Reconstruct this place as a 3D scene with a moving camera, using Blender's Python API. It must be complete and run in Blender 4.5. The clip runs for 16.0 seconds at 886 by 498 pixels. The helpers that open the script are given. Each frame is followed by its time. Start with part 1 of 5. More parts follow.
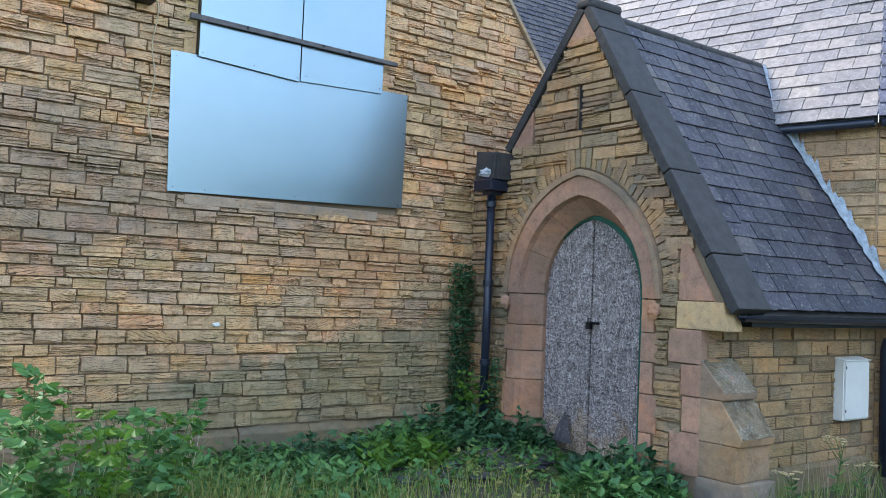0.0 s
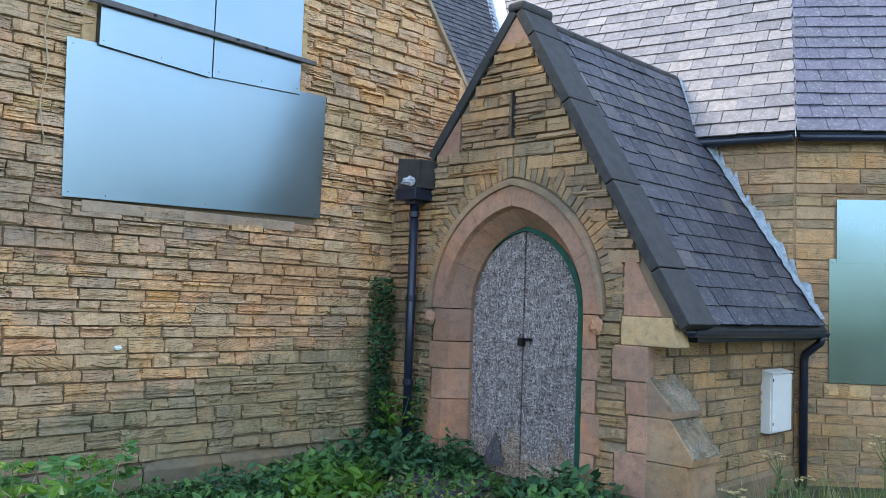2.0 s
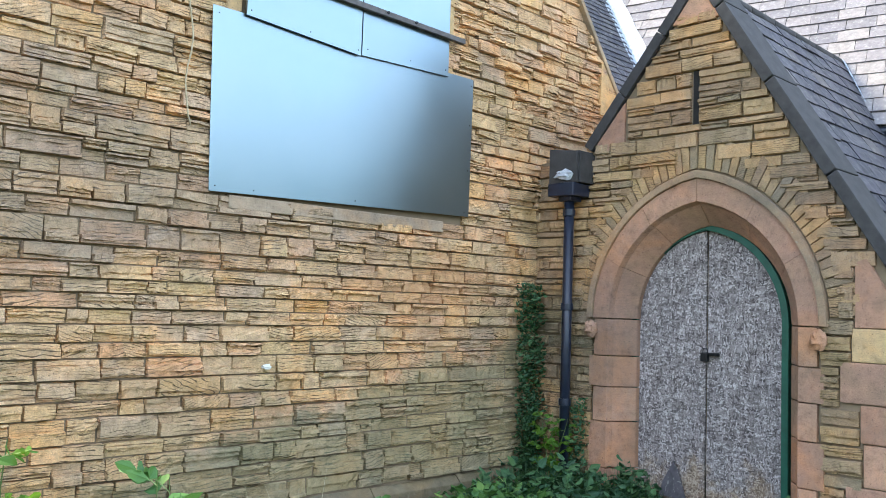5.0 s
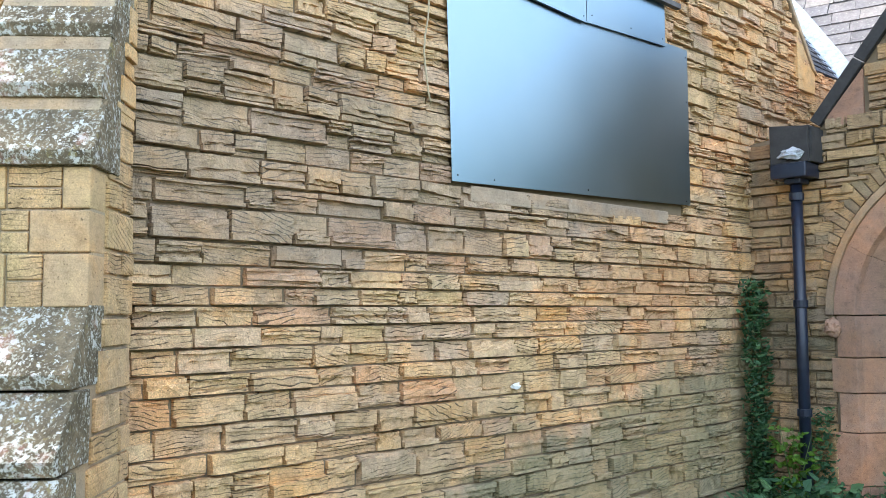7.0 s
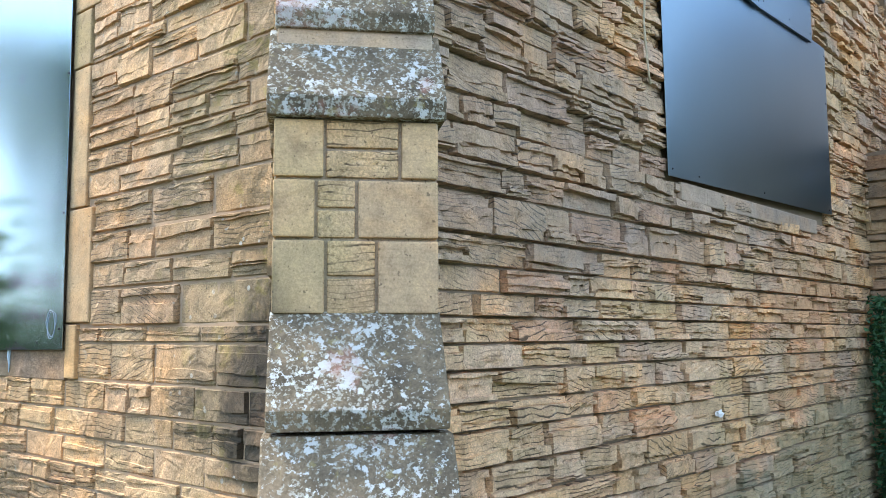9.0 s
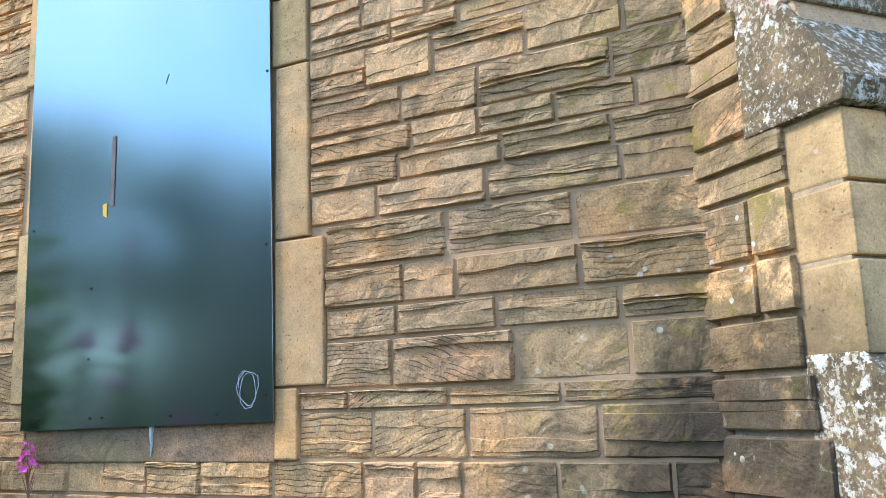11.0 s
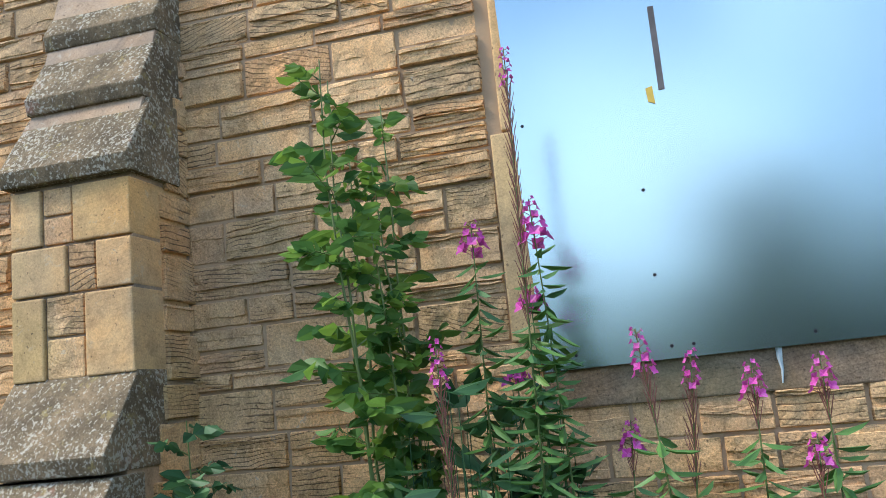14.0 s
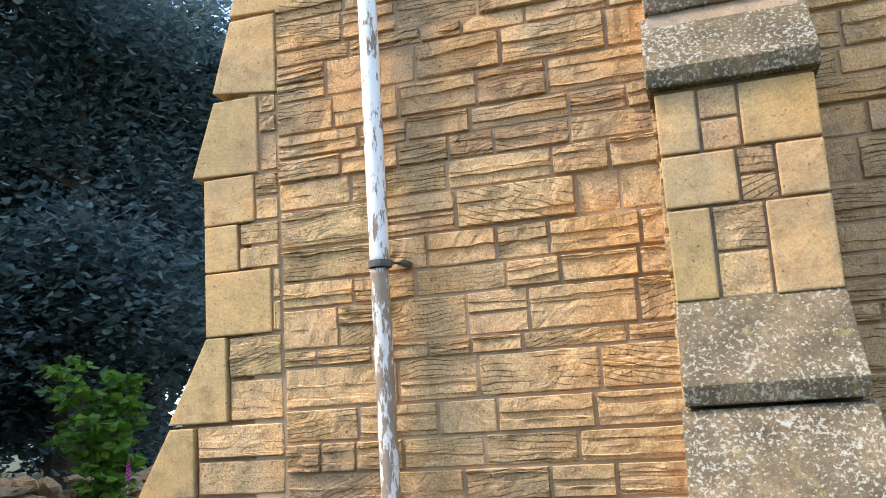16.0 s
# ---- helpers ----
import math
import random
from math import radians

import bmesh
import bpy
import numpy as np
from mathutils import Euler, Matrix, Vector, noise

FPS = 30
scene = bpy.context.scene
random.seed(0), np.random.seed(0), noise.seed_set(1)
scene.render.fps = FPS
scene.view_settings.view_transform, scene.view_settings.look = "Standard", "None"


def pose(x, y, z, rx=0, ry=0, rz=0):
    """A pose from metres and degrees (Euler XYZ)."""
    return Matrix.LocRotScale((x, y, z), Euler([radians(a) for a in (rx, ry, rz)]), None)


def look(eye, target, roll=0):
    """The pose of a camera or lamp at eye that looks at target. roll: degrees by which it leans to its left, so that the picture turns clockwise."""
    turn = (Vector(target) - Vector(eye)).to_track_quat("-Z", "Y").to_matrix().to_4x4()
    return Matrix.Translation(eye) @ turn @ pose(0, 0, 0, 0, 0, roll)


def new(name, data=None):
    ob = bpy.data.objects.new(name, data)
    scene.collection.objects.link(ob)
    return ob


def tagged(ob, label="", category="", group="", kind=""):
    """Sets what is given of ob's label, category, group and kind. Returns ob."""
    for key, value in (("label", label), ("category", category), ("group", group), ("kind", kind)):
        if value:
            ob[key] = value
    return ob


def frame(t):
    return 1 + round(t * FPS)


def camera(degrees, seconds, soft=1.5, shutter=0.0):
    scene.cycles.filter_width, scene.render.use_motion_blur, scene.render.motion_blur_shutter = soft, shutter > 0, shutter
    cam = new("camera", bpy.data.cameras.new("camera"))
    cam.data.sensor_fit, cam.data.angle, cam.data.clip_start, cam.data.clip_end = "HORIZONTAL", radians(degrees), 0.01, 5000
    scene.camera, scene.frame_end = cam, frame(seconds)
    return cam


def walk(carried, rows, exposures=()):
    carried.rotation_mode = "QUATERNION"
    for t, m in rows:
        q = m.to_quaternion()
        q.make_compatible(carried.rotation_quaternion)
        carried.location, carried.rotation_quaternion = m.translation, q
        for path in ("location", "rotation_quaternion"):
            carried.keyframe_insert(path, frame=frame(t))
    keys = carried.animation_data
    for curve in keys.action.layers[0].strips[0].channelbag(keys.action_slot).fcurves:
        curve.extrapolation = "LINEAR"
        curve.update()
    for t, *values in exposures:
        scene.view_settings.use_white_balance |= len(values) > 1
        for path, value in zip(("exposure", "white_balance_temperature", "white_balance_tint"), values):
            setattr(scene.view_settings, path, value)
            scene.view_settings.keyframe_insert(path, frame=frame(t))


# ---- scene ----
cam = camera(54.4, 16.0, soft=0.45)
PATH = [
    (0, (0.245, -0.266, 1.491), (1.423, 1.348, 1.578), 2.4),
    (0.5, (0.141, 0.077, 1.501), (1.371, 1.651, 1.604), 2.1),
    (1, (0.16, 0.336, 1.509), (1.45, 1.86, 1.62), 2.0),
    (1.5, (0.134, 0.485, 1.515), (1.494, 1.946, 1.635), 1.9),
    (2, (0.112, 0.536, 1.529), (1.528, 1.943, 1.649), 2.0),
    (2.5, (0.134, 0.594, 1.53), (1.582, 1.969, 1.649), 2.2),
    (3, (0.126, 0.639, 1.527), (1.574, 2.013, 1.648), 2.6),
    (3.5, (0.116, 0.784, 1.5), (1.536, 2.186, 1.629), 3.0),
    (3.7, (0.12, 0.901, 1.496), (1.527, 2.317, 1.625), 3.1),
    (5.8, (-0.274, 2.916, 1.543), (1.099, 4.363, 1.686), 0.6),
    (6, (-0.314, 3.048, 1.526), (1.05, 4.504, 1.674), 0.2),
    (6.3, (-0.448, 3.252, 1.519), (0.905, 4.717, 1.671), -0.1),
    (6.5, (-0.45, 3.428, 1.52), (0.899, 4.896, 1.679), -0.2),
    (7, (-0.57, 3.847, 1.49), (0.782, 5.313, 1.64), -0.4),
    (7.5, (-0.701, 4.255, 1.495), (0.666, 5.71, 1.622), 0.0),
    (8, (-0.875, 4.646, 1.49), (0.521, 6.074, 1.618), 0.1),
    (8.2, (-0.932, 4.808, 1.466), (0.48, 6.217, 1.6), 0.0),
    (10.3, (-1.39, 6.557, 1.472), (0.26, 7.635, 1.812), -1.0),
    (10.5, (-1.459, 6.724, 1.451), (0.215, 7.761, 1.801), -1.2),
    (11, (-1.611, 7.163, 1.448), (0.129, 8.081, 1.807), -1.8),
    (11.5, (-1.678, 7.571, 1.41), (0.099, 8.411, 1.779), -1.9),
    (12, (-1.746, 7.948, 1.409), (0.062, 8.725, 1.763), -2.2),
    (12.5, (-1.765, 8.312, 1.41), (0.068, 9.033, 1.757), -2.8),
    (13, (-1.798, 8.694, 1.459), (0.051, 9.387, 1.781), -3.6),
    (13.5, (-1.887, 9.134, 1.454), (-0.004, 9.73, 1.766), -4.5),
    (13.7, (-1.96, 9.377, 1.437), (-0.058, 9.906, 1.759), -4.9),
    (14, (-2.028, 9.677, 1.378), (-0.115, 10.16, 1.704), -5.5),
    (14.5, (-2.067, 10.172, 1.351), (-0.157, 10.65, 1.699), -5.5),
    (15, (-2.182, 10.68, 1.326), (-0.273, 11.151, 1.691), -5.1),
    (15.5, (-2.187, 11.147, 1.295), (-0.284, 11.653, 1.648), -4.6),
    (16, (-2.23, 11.57, 1.286), (-0.34, 12.121, 1.643), -3.6),
]
walk(cam, [(t, look(eye, target, roll)) for t, eye, target, roll in PATH],
     [(0.0, 1.84, 6350, 9), (3.7, 2.0, 6450, 9), (6.0, 2.5, 7350, 9), (8.2, 2.07, 6450, 9), (10.3, 1.8, 6100, 9), (11.5, 1.6, 6050, 9), (13.0, 1.42, 6150, 9), (14.5, 1.32, 6350, 9), (16.0, 1.58, 6650, 11)])

# ---- world, sun ----
world = bpy.data.worlds.new("world")
scene.world = world
world.use_nodes = True
wn, wl = world.node_tree.nodes, world.node_tree.links
sky = wn.new("ShaderNodeTexSky")
sky.sky_type = "NISHITA"
sky.sun_disc = False
SUN_EL, SUN_AZ = 48.0, 337.0      # degrees; azimuth clockwise from +y
sky.sun_elevation, sky.sun_rotation = radians(SUN_EL), radians(SUN_AZ)
sky.dust_density = 0.4
sky.ozone_density = 3.0
coord = wn.new("ShaderNodeTexCoord")
cloud = wn.new("ShaderNodeTexNoise")
cloud.inputs["Scale"].default_value = 2.6
cloud.inputs["Detail"].default_value = 6.0
cloud_ramp = wn.new("ShaderNodeValToRGB")
cloud_ramp.color_ramp.elements[0].position = 0.46
cloud_ramp.color_ramp.elements[1].position = 0.72
cloud_mix = wn.new("ShaderNodeMix")
cloud_mix.data_type = "RGBA"
cloud_mix.inputs[7].default_value = (8.0, 9.2, 10.9, 1)
wl.new(coord.outputs["Generated"], cloud.inputs["Vector"])
wl.new(cloud.outputs["Fac"], cloud_ramp.inputs["Fac"])
wl.new(cloud_ramp.outputs["Color"], cloud_mix.inputs[0])
wl.new(sky.outputs["Color"], cloud_mix.inputs[6])
wl.new(cloud_mix.outputs[2], wn["Background"].inputs["Color"])
wn["Background"].inputs["Strength"].default_value = 0.15

sun_data = bpy.data.lights.new("sun", "SUN")
sun_data.energy, sun_data.angle, sun_data.color = 2.1, radians(16), (1.0, 0.90, 0.76)
sun_way = Vector((math.sin(radians(SUN_AZ)) * math.cos(radians(SUN_EL)), math.cos(radians(SUN_AZ)) * math.cos(radians(SUN_EL)), math.sin(radians(SUN_EL))))
sun = new("sun", sun_data)
sun.matrix_world = look(sun_way * 60, (0, 0, 0))


# ---- materials ----
class Nodes:
    """A small builder of node materials."""

    def __init__(self, name):
        self.mat = bpy.data.materials.new(name)
        self.mat.use_nodes = True
        self.nodes, self.links = self.mat.node_tree.nodes, self.mat.node_tree.links
        self.bsdf = self.nodes["Principled BSDF"]
        self.out = self.nodes["Material Output"]
        self.where = self.nodes.new("ShaderNodeNewGeometry").outputs["Position"]

    def link(self, a, b):
        self.links.new(a, b)

    def mapped(self, sx, sy, sz):
        n = self.nodes.new("ShaderNodeVectorMath")
        n.operation = "MULTIPLY"
        n.inputs[1].default_value = (sx, sy, sz)
        self.link(self.where, n.inputs[0])
        return n.outputs[0]

    def noise(self, scale, detail=4.0, rough=0.55, vector=None, warp=0.0):
        n = self.nodes.new("ShaderNodeTexNoise")
        n.inputs["Scale"].default_value = scale
        n.inputs["Detail"].default_value = detail
        n.inputs["Roughness"].default_value = rough
        n.inputs["Distortion"].default_value = warp
        self.link(vector if vector is not None else self.where, n.inputs["Vector"])
        return n.outputs["Fac"]

    def voronoi(self, scale, vector=None, out="Distance", feature="F1"):
        n = self.nodes.new("ShaderNodeTexVoronoi")
        n.feature = feature
        n.inputs["Scale"].default_value = scale
        self.link(vector if vector is not None else self.where, n.inputs["Vector"])
        return n.outputs[out]

    def ramp(self, fac, *stops, ease="LINEAR"):
        n = self.nodes.new("ShaderNodeValToRGB")
        r = n.color_ramp
        r.interpolation = ease
        while len(r.elements) < len(stops):
            r.elements.new(0.5)
        for e, (p, c) in zip(r.elements, stops):
            e.position = p
            e.color = (*c, 1) if isinstance(c, tuple) else (c, c, c, 1)
        self.link(fac, n.inputs["Fac"])
        return n.outputs["Color"]

    def mix(self, fac, a, b, blend="MIX"):
        n = self.nodes.new("ShaderNodeMix")
        n.data_type, n.blend_type = "RGBA", blend
        for i, v in ((0, fac), (6, a), (7, b)):
            if isinstance(v, tuple):
                n.inputs[i].default_value = (*v, 1)
            elif isinstance(v, (int, float)):
                n.inputs[i].default_value = v
            else:
                self.link(v, n.inputs[i])
        return n.outputs[2]

    def maths(self, op, a, b=0.0):
        n = self.nodes.new("ShaderNodeMath")
        n.operation = op
        for i, v in ((0, a), (1, b)):
            if isinstance(v, (int, float)):
                n.inputs[i].default_value = v
            else:
                self.link(v, n.inputs[i])
        return n.outputs[0]

    def part(self, axis):
        n = self.nodes.new("ShaderNodeSeparateXYZ")
        self.link(self.where, n.inputs[0])
        return n.outputs[axis]

    def chance(self):
        """One random number for each piece, whether an object or an island."""
        info = self.nodes.new("ShaderNodeObjectInfo")
        geo = self.nodes.new("ShaderNodeNewGeometry")
        return self.maths("FRACT", self.maths("ADD", info.outputs["Random"], geo.outputs["Random Per Island"]))

    def bump(self, height, strength, distance):
        n = self.nodes.new("ShaderNodeBump")
        n.inputs["Strength"].default_value = strength
        n.inputs["Distance"].default_value = distance
        self.link(height, n.inputs["Height"])
        last = self.bsdf.inputs["Normal"]
        if last.is_linked:
            self.link(last.links[0].from_socket, n.inputs["Normal"])
        self.link(n.outputs[0], last)

    def done(self, color, rough=0.8, metal=0.0, spec=None):
        for key, v in (("Base Color", color), ("Roughness", rough), ("Metallic", metal)):
            if isinstance(v, tuple):
                self.bsdf.inputs[key].default_value = (*v, 1)
            elif isinstance(v, (int, float)):
                self.bsdf.inputs[key].default_value = v
            else:
                self.link(v, self.bsdf.inputs[key])
        if spec is not None:
            self.bsdf.inputs["Specular IOR Level"].default_value = spec
        return self.mat


def stone_material(name, stops, layer, lichen=0.0, algae=0.0, dark=0.0, bump=1.0, smooth=0.25, stains=False, corner=0.0, beds_per_m=55.0):
    """Sandstone: a colour a stone, bedding split in thin broken ledges with shadow lines painted in, soot, lichen and
    algae.
    """
    m = Nodes(name)
    chance = m.chance()
    more = lambda k: m.maths("FRACT", m.maths("MULTIPLY", chance, k))
    base = m.ramp(chance, *stops, ease="LINEAR")
    along = m.maths("ADD", m.part(0), m.part(1))
    # the beds of a stone: tilted a little, some cross-bedded, wavy and broken
    lean = m.maths("MULTIPLY", m.maths("POWER", m.maths("SUBTRACT", more(13.7), 0.5), 3.0), 3.2)
    wave = m.maths("MULTIPLY", m.maths("SUBTRACT", m.noise(5.0, 2.0), 0.5), 0.05)
    level = m.maths("ADD", m.maths("ADD", m.part(2), wave), m.maths("MULTIPLY", along, lean))
    count = m.maths("ADD", m.maths("MULTIPLY", more(29.3), beds_per_m * 0.6), beds_per_m * 0.7)
    ragged_bed = m.maths("MULTIPLY", m.maths("SUBTRACT", m.noise(1.0, 2.0, 0.5, m.mapped(8.0, 8.0, 26.0)), 0.5), 1.2)
    bed = m.maths("ADD", m.maths("MULTIPLY", level, count), m.maths("ADD", ragged_bed, m.maths("MULTIPLY", chance, 50.0)))
    rise = m.maths("FRACT", bed)
    pick = m.nodes.new("ShaderNodeTexWhiteNoise")
    pick.noise_dimensions = "1D"
    m.link(m.maths("FLOOR", bed), pick.inputs["W"])
    step = pick.outputs["Value"]
    lined = m.ramp(more(7.31), (smooth, 0.06), (smooth + 0.25, 1.0))
    patchy = m.ramp(m.noise(6.0, 3.0, 0.6), (0.38, 0.15), (0.52, 1.0))
    lined = m.maths("MULTIPLY", lined, patchy)
    open_bed = m.ramp(m.noise(1.0, 2.0, 0.6, m.mapped(9.0, 9.0, 40.0)), (0.40, 0.0), (0.46, 1.0))
    crack_shade = m.maths("MULTIPLY", m.maths("MULTIPLY", m.ramp(rise, (0.0, 1.0), (0.13, 1.0), (0.26, 0.0)), lined), open_bed)
    ledge = m.maths("MULTIPLY", m.maths("ADD", m.maths("MULTIPLY", step, 0.9), m.maths("MULTIPLY", rise, 0.7)), lined)
    broad = m.noise(1.1, 3.0)
    grain = m.noise(150.0, 3.0, 0.75)
    mottle = m.noise(13.0, 6.0, 0.72)
    chips = m.noise(7.0, 3.0, 0.5, warp=1.2)
    # Ledge shadow put in the colour: set-back beds darker, thin dark lines between.
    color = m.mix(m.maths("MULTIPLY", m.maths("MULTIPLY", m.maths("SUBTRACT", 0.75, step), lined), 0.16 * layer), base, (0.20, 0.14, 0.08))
    color = m.mix(m.maths("MULTIPLY", crack_shade, min(1.0, 0.92 * layer)), color, (0.070, 0.047, 0.029))
    color = m.mix(0.65, color, m.ramp(mottle, (0.28, (0.5, 0.48, 0.47)), (0.46, (1.03, 1.03, 1.03)), (0.72, (1.42, 1.38, 1.30))), "MULTIPLY")
    color = m.mix(0.62 if layer > 0.2 else 0.34, color, m.ramp(grain, (0.3, (0.4, 0.38, 0.37)), (0.7, (1.6, 1.6, 1.6))), "MULTIPLY")
    pits = m.ramp(m.noise(75.0, 2.0, 0.5), (0.27, 1.0), (0.33, 0.0))
    color = m.mix(m.maths("MULTIPLY", pits, 0.6), color, (0.07, 0.05, 0.035))
    tint = m.ramp(m.noise(2.3, 4.0, 0.6, warp=0.4), (0.32, (0.86, 0.92, 0.86)), (0.48, (1.0, 1.0, 1.0)), (0.68, (1.24, 1.02, 0.76)))
    color = m.mix(0.8, color, tint, "MULTIPLY")
    if dark:
        soot = m.ramp(m.noise(0.75, 4.0, 0.6, m.mapped(0.7, 0.7, 1.6)), (0.46, 0.0), (0.66, 1.0))
        color = m.mix(m.maths("MULTIPLY", soot, dark), color, (0.10, 0.095, 0.09))
    if algae:
        patch = m.ramp(m.maths("SUBTRACT", m.noise(1.3, 4.0), m.maths("MULTIPLY", m.part(2), 0.12)), (0.36, 0.0), (0.50, 1.0))
        color = m.mix(m.maths("MULTIPLY", patch, algae), color, m.mix(mottle, (0.06, 0.075, 0.035), (0.14, 0.15, 0.08)))
    if stains:
        ragged = m.maths("MULTIPLY", m.maths("SUBTRACT", m.noise(2.2, 5.0, 0.65), 0.5), 1.1)
        damp = m.maths("ADD", m.maths("SUBTRACT", m.maths("MULTIPLY", m.part(0), 0.22), m.part(2)), m.maths("ADD", ragged, 0.02))
        color = m.mix(m.maths("MULTIPLY", m.ramp(damp, (0.0, 0.0), (0.18, 1.0)), 0.58), color, m.mix(mottle, (0.10, 0.115, 0.06), (0.25, 0.26, 0.17)))
        band = m.maths("SUBTRACT", 0.85, m.maths("ADD", m.maths("ABSOLUTE", m.maths("SUBTRACT", m.part(2), 2.2)), m.maths("MULTIPLY", m.maths("ABSOLUTE", m.maths("SUBTRACT", m.part(0), 1.6)), 0.20)))
        ruddy = m.maths("SUBTRACT", 0.50, m.maths("ADD", m.maths("ABSOLUTE", m.maths("SUBTRACT", m.part(2), 1.65)), m.maths("MULTIPLY", m.maths("ABSOLUTE", m.maths("SUBTRACT", m.part(0), 4.9)), 0.45)))
        color = m.mix(m.maths("MULTIPLY", m.ramp(m.maths("ADD", ruddy, ragged), (0.0, 0.0), (0.35, 1.0)), 0.55), color, m.mix(mottle, (0.36, 0.17, 0.08), (0.60, 0.33, 0.17)))
        color = m.mix(m.maths("MULTIPLY", m.ramp(m.maths("ADD", band, ragged), (0.0, 0.0), (0.35, 1.0)), 0.46), color, m.mix(mottle, (0.10, 0.09, 0.08), (0.26, 0.23, 0.20)))
    if corner:
        rag = m.maths("MULTIPLY", m.maths("SUBTRACT", m.noise(3.2, 5.0, 0.65), 0.5), corner)
        q = m.maths("ADD", m.maths("SUBTRACT", m.maths("SUBTRACT", m.part(1), m.part(0)), 6.0), rag)
        wet = m.ramp(m.maths("DIVIDE", q, 4.0), (0.238, 0.0), (0.255, 1.0), (0.32, 0.7), (0.44, 0.0))
        color = m.mix(m.maths("MULTIPLY", wet, 0.68), color, m.mix(mottle, (0.055, 0.05, 0.035), (0.21, 0.185, 0.11)))
        moss = m.maths("MULTIPLY", wet, m.ramp(m.noise(9.0, 4.0, 0.7), (0.56, 0.0), (0.64, 1.0)))
        color = m.mix(m.maths("MULTIPLY", moss, 0.6), color, (0.24, 0.20, 0.04))
        drip = m.ramp(m.maths("ADD", m.maths("ABSOLUTE", m.maths("SUBTRACT", m.part(2), 1.25)), m.maths("ADD", m.maths("ABSOLUTE", m.maths("SUBTRACT", q, 1.05)), -0.1)), (0.15, 1.0), (0.42, 0.0))
        color = m.mix(m.maths("MULTIPLY", drip, 0.75), color, (0.022, 0.021, 0.021))
        dots = m.maths("MULTIPLY", wet, m.ramp(m.voronoi(17.0), (0.13, 1.0), (0.16, 0.0)))
        color = m.mix(m.maths("MULTIPLY", dots, m.ramp(m.noise(5.0), (0.5, 0.0), (0.56, 0.9))), color, (0.50, 0.50, 0.44))
    if lichen:
        spots = m.ramp(m.noise(26.0, 5.0, 0.7, warp=0.6), (0.60, 0.0), (0.66, 1.0))
        field = m.ramp(m.noise(2.0, 3.0), (0.5, 0.0), (0.62, 1.0))
        color = m.mix(m.maths("MULTIPLY", m.maths("MULTIPLY", spots, field), lichen), color, (0.42, 0.41, 0.34))
    m.bump(chips, min(1.0, 0.75 * bump), 0.030)
    m.bump(m.noise(42.0, 4.0, 0.7), min(1.0, 0.6 * bump), 0.006)
    if layer > 0.2:
        m.bump(ledge, min(1.0, bump * (0.3 + layer)), 0.0045)
    m.bump(grain, 0.5 * bump, 0.0025)
    return m.done(color, 0.92, 0.0, 0.2)


TAN = ((0.00, (0.576, 0.377, 0.199)), (0.15, (0.643, 0.425, 0.233)), (0.28, (0.541, 0.368, 0.221)), (0.40, (0.653, 0.435, 0.242)), (0.52, (0.622, 0.368, 0.213)), (0.64, (0.520, 0.363, 0.247)), (0.76, (0.632, 0.425, 0.250)), (0.88, (0.571, 0.372, 0.209)), (1.00, (0.541, 0.382, 0.252)))
WARM = ((0.0, (0.530, 0.351, 0.184)), (0.2, (0.571, 0.384, 0.209)), (0.4, (0.495, 0.329, 0.175)), (0.6, (0.581, 0.392, 0.215)), (0.8, (0.520, 0.332, 0.184)), (1.0, (0.490, 0.340, 0.190)))
BROWN = ((0.0, (0.380, 0.242, 0.127)), (0.25, (0.460, 0.302, 0.159)), (0.5, (0.300, 0.195, 0.122)), (0.75, (0.480, 0.316, 0.180)), (1.0, (0.26, 0.20, 0.135)))
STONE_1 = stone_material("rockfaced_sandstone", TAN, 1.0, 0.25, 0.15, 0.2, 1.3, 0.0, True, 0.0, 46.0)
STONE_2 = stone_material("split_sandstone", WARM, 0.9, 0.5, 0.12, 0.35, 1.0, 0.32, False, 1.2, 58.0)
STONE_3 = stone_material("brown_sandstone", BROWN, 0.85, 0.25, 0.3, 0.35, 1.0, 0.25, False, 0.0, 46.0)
ASHLAR = stone_material("dressed_sandstone", ((0.0, (0.500, 0.330, 0.160)), (0.5, (0.560, 0.385, 0.205)), (1.0, (0.45, 0.315, 0.15))), 0.12, 0.3, 0.0, 0.35, 0.3)
BUTT = stone_material("weathered_ashlar", ((0.0, (0.440, 0.304, 0.176)), (0.5, (0.330, 0.257, 0.198)), (1.0, (0.50, 0.36, 0.18))), 0.15, 0.5, 0.1, 0.7, 0.4)
STAINED = stone_material("stained_ashlar", ((0.0, (0.52, 0.34, 0.175)), (0.5, (0.43, 0.295, 0.18)), (1.0, (0.56, 0.375, 0.185))), 0.12, 0.8, 0.0, 0.25, 0.5, 0.25, False, 0.12)
STAINED_P = stone_material("grimed_pink_ashlar", ((0.0, (0.36, 0.23, 0.14)), (0.5, (0.40, 0.265, 0.165)), (1.0, (0.33, 0.22, 0.14))), 0.12, 0.5, 0.2, 0.6, 0.5)
PINK = stone_material("pink_sandstone", ((0.0, (0.42, 0.23, 0.15)), (0.5, (0.47, 0.27, 0.18)), (1.0, (0.38, 0.215, 0.15))), 0.12, 0.1, 0.15, 0.4, 0.35)


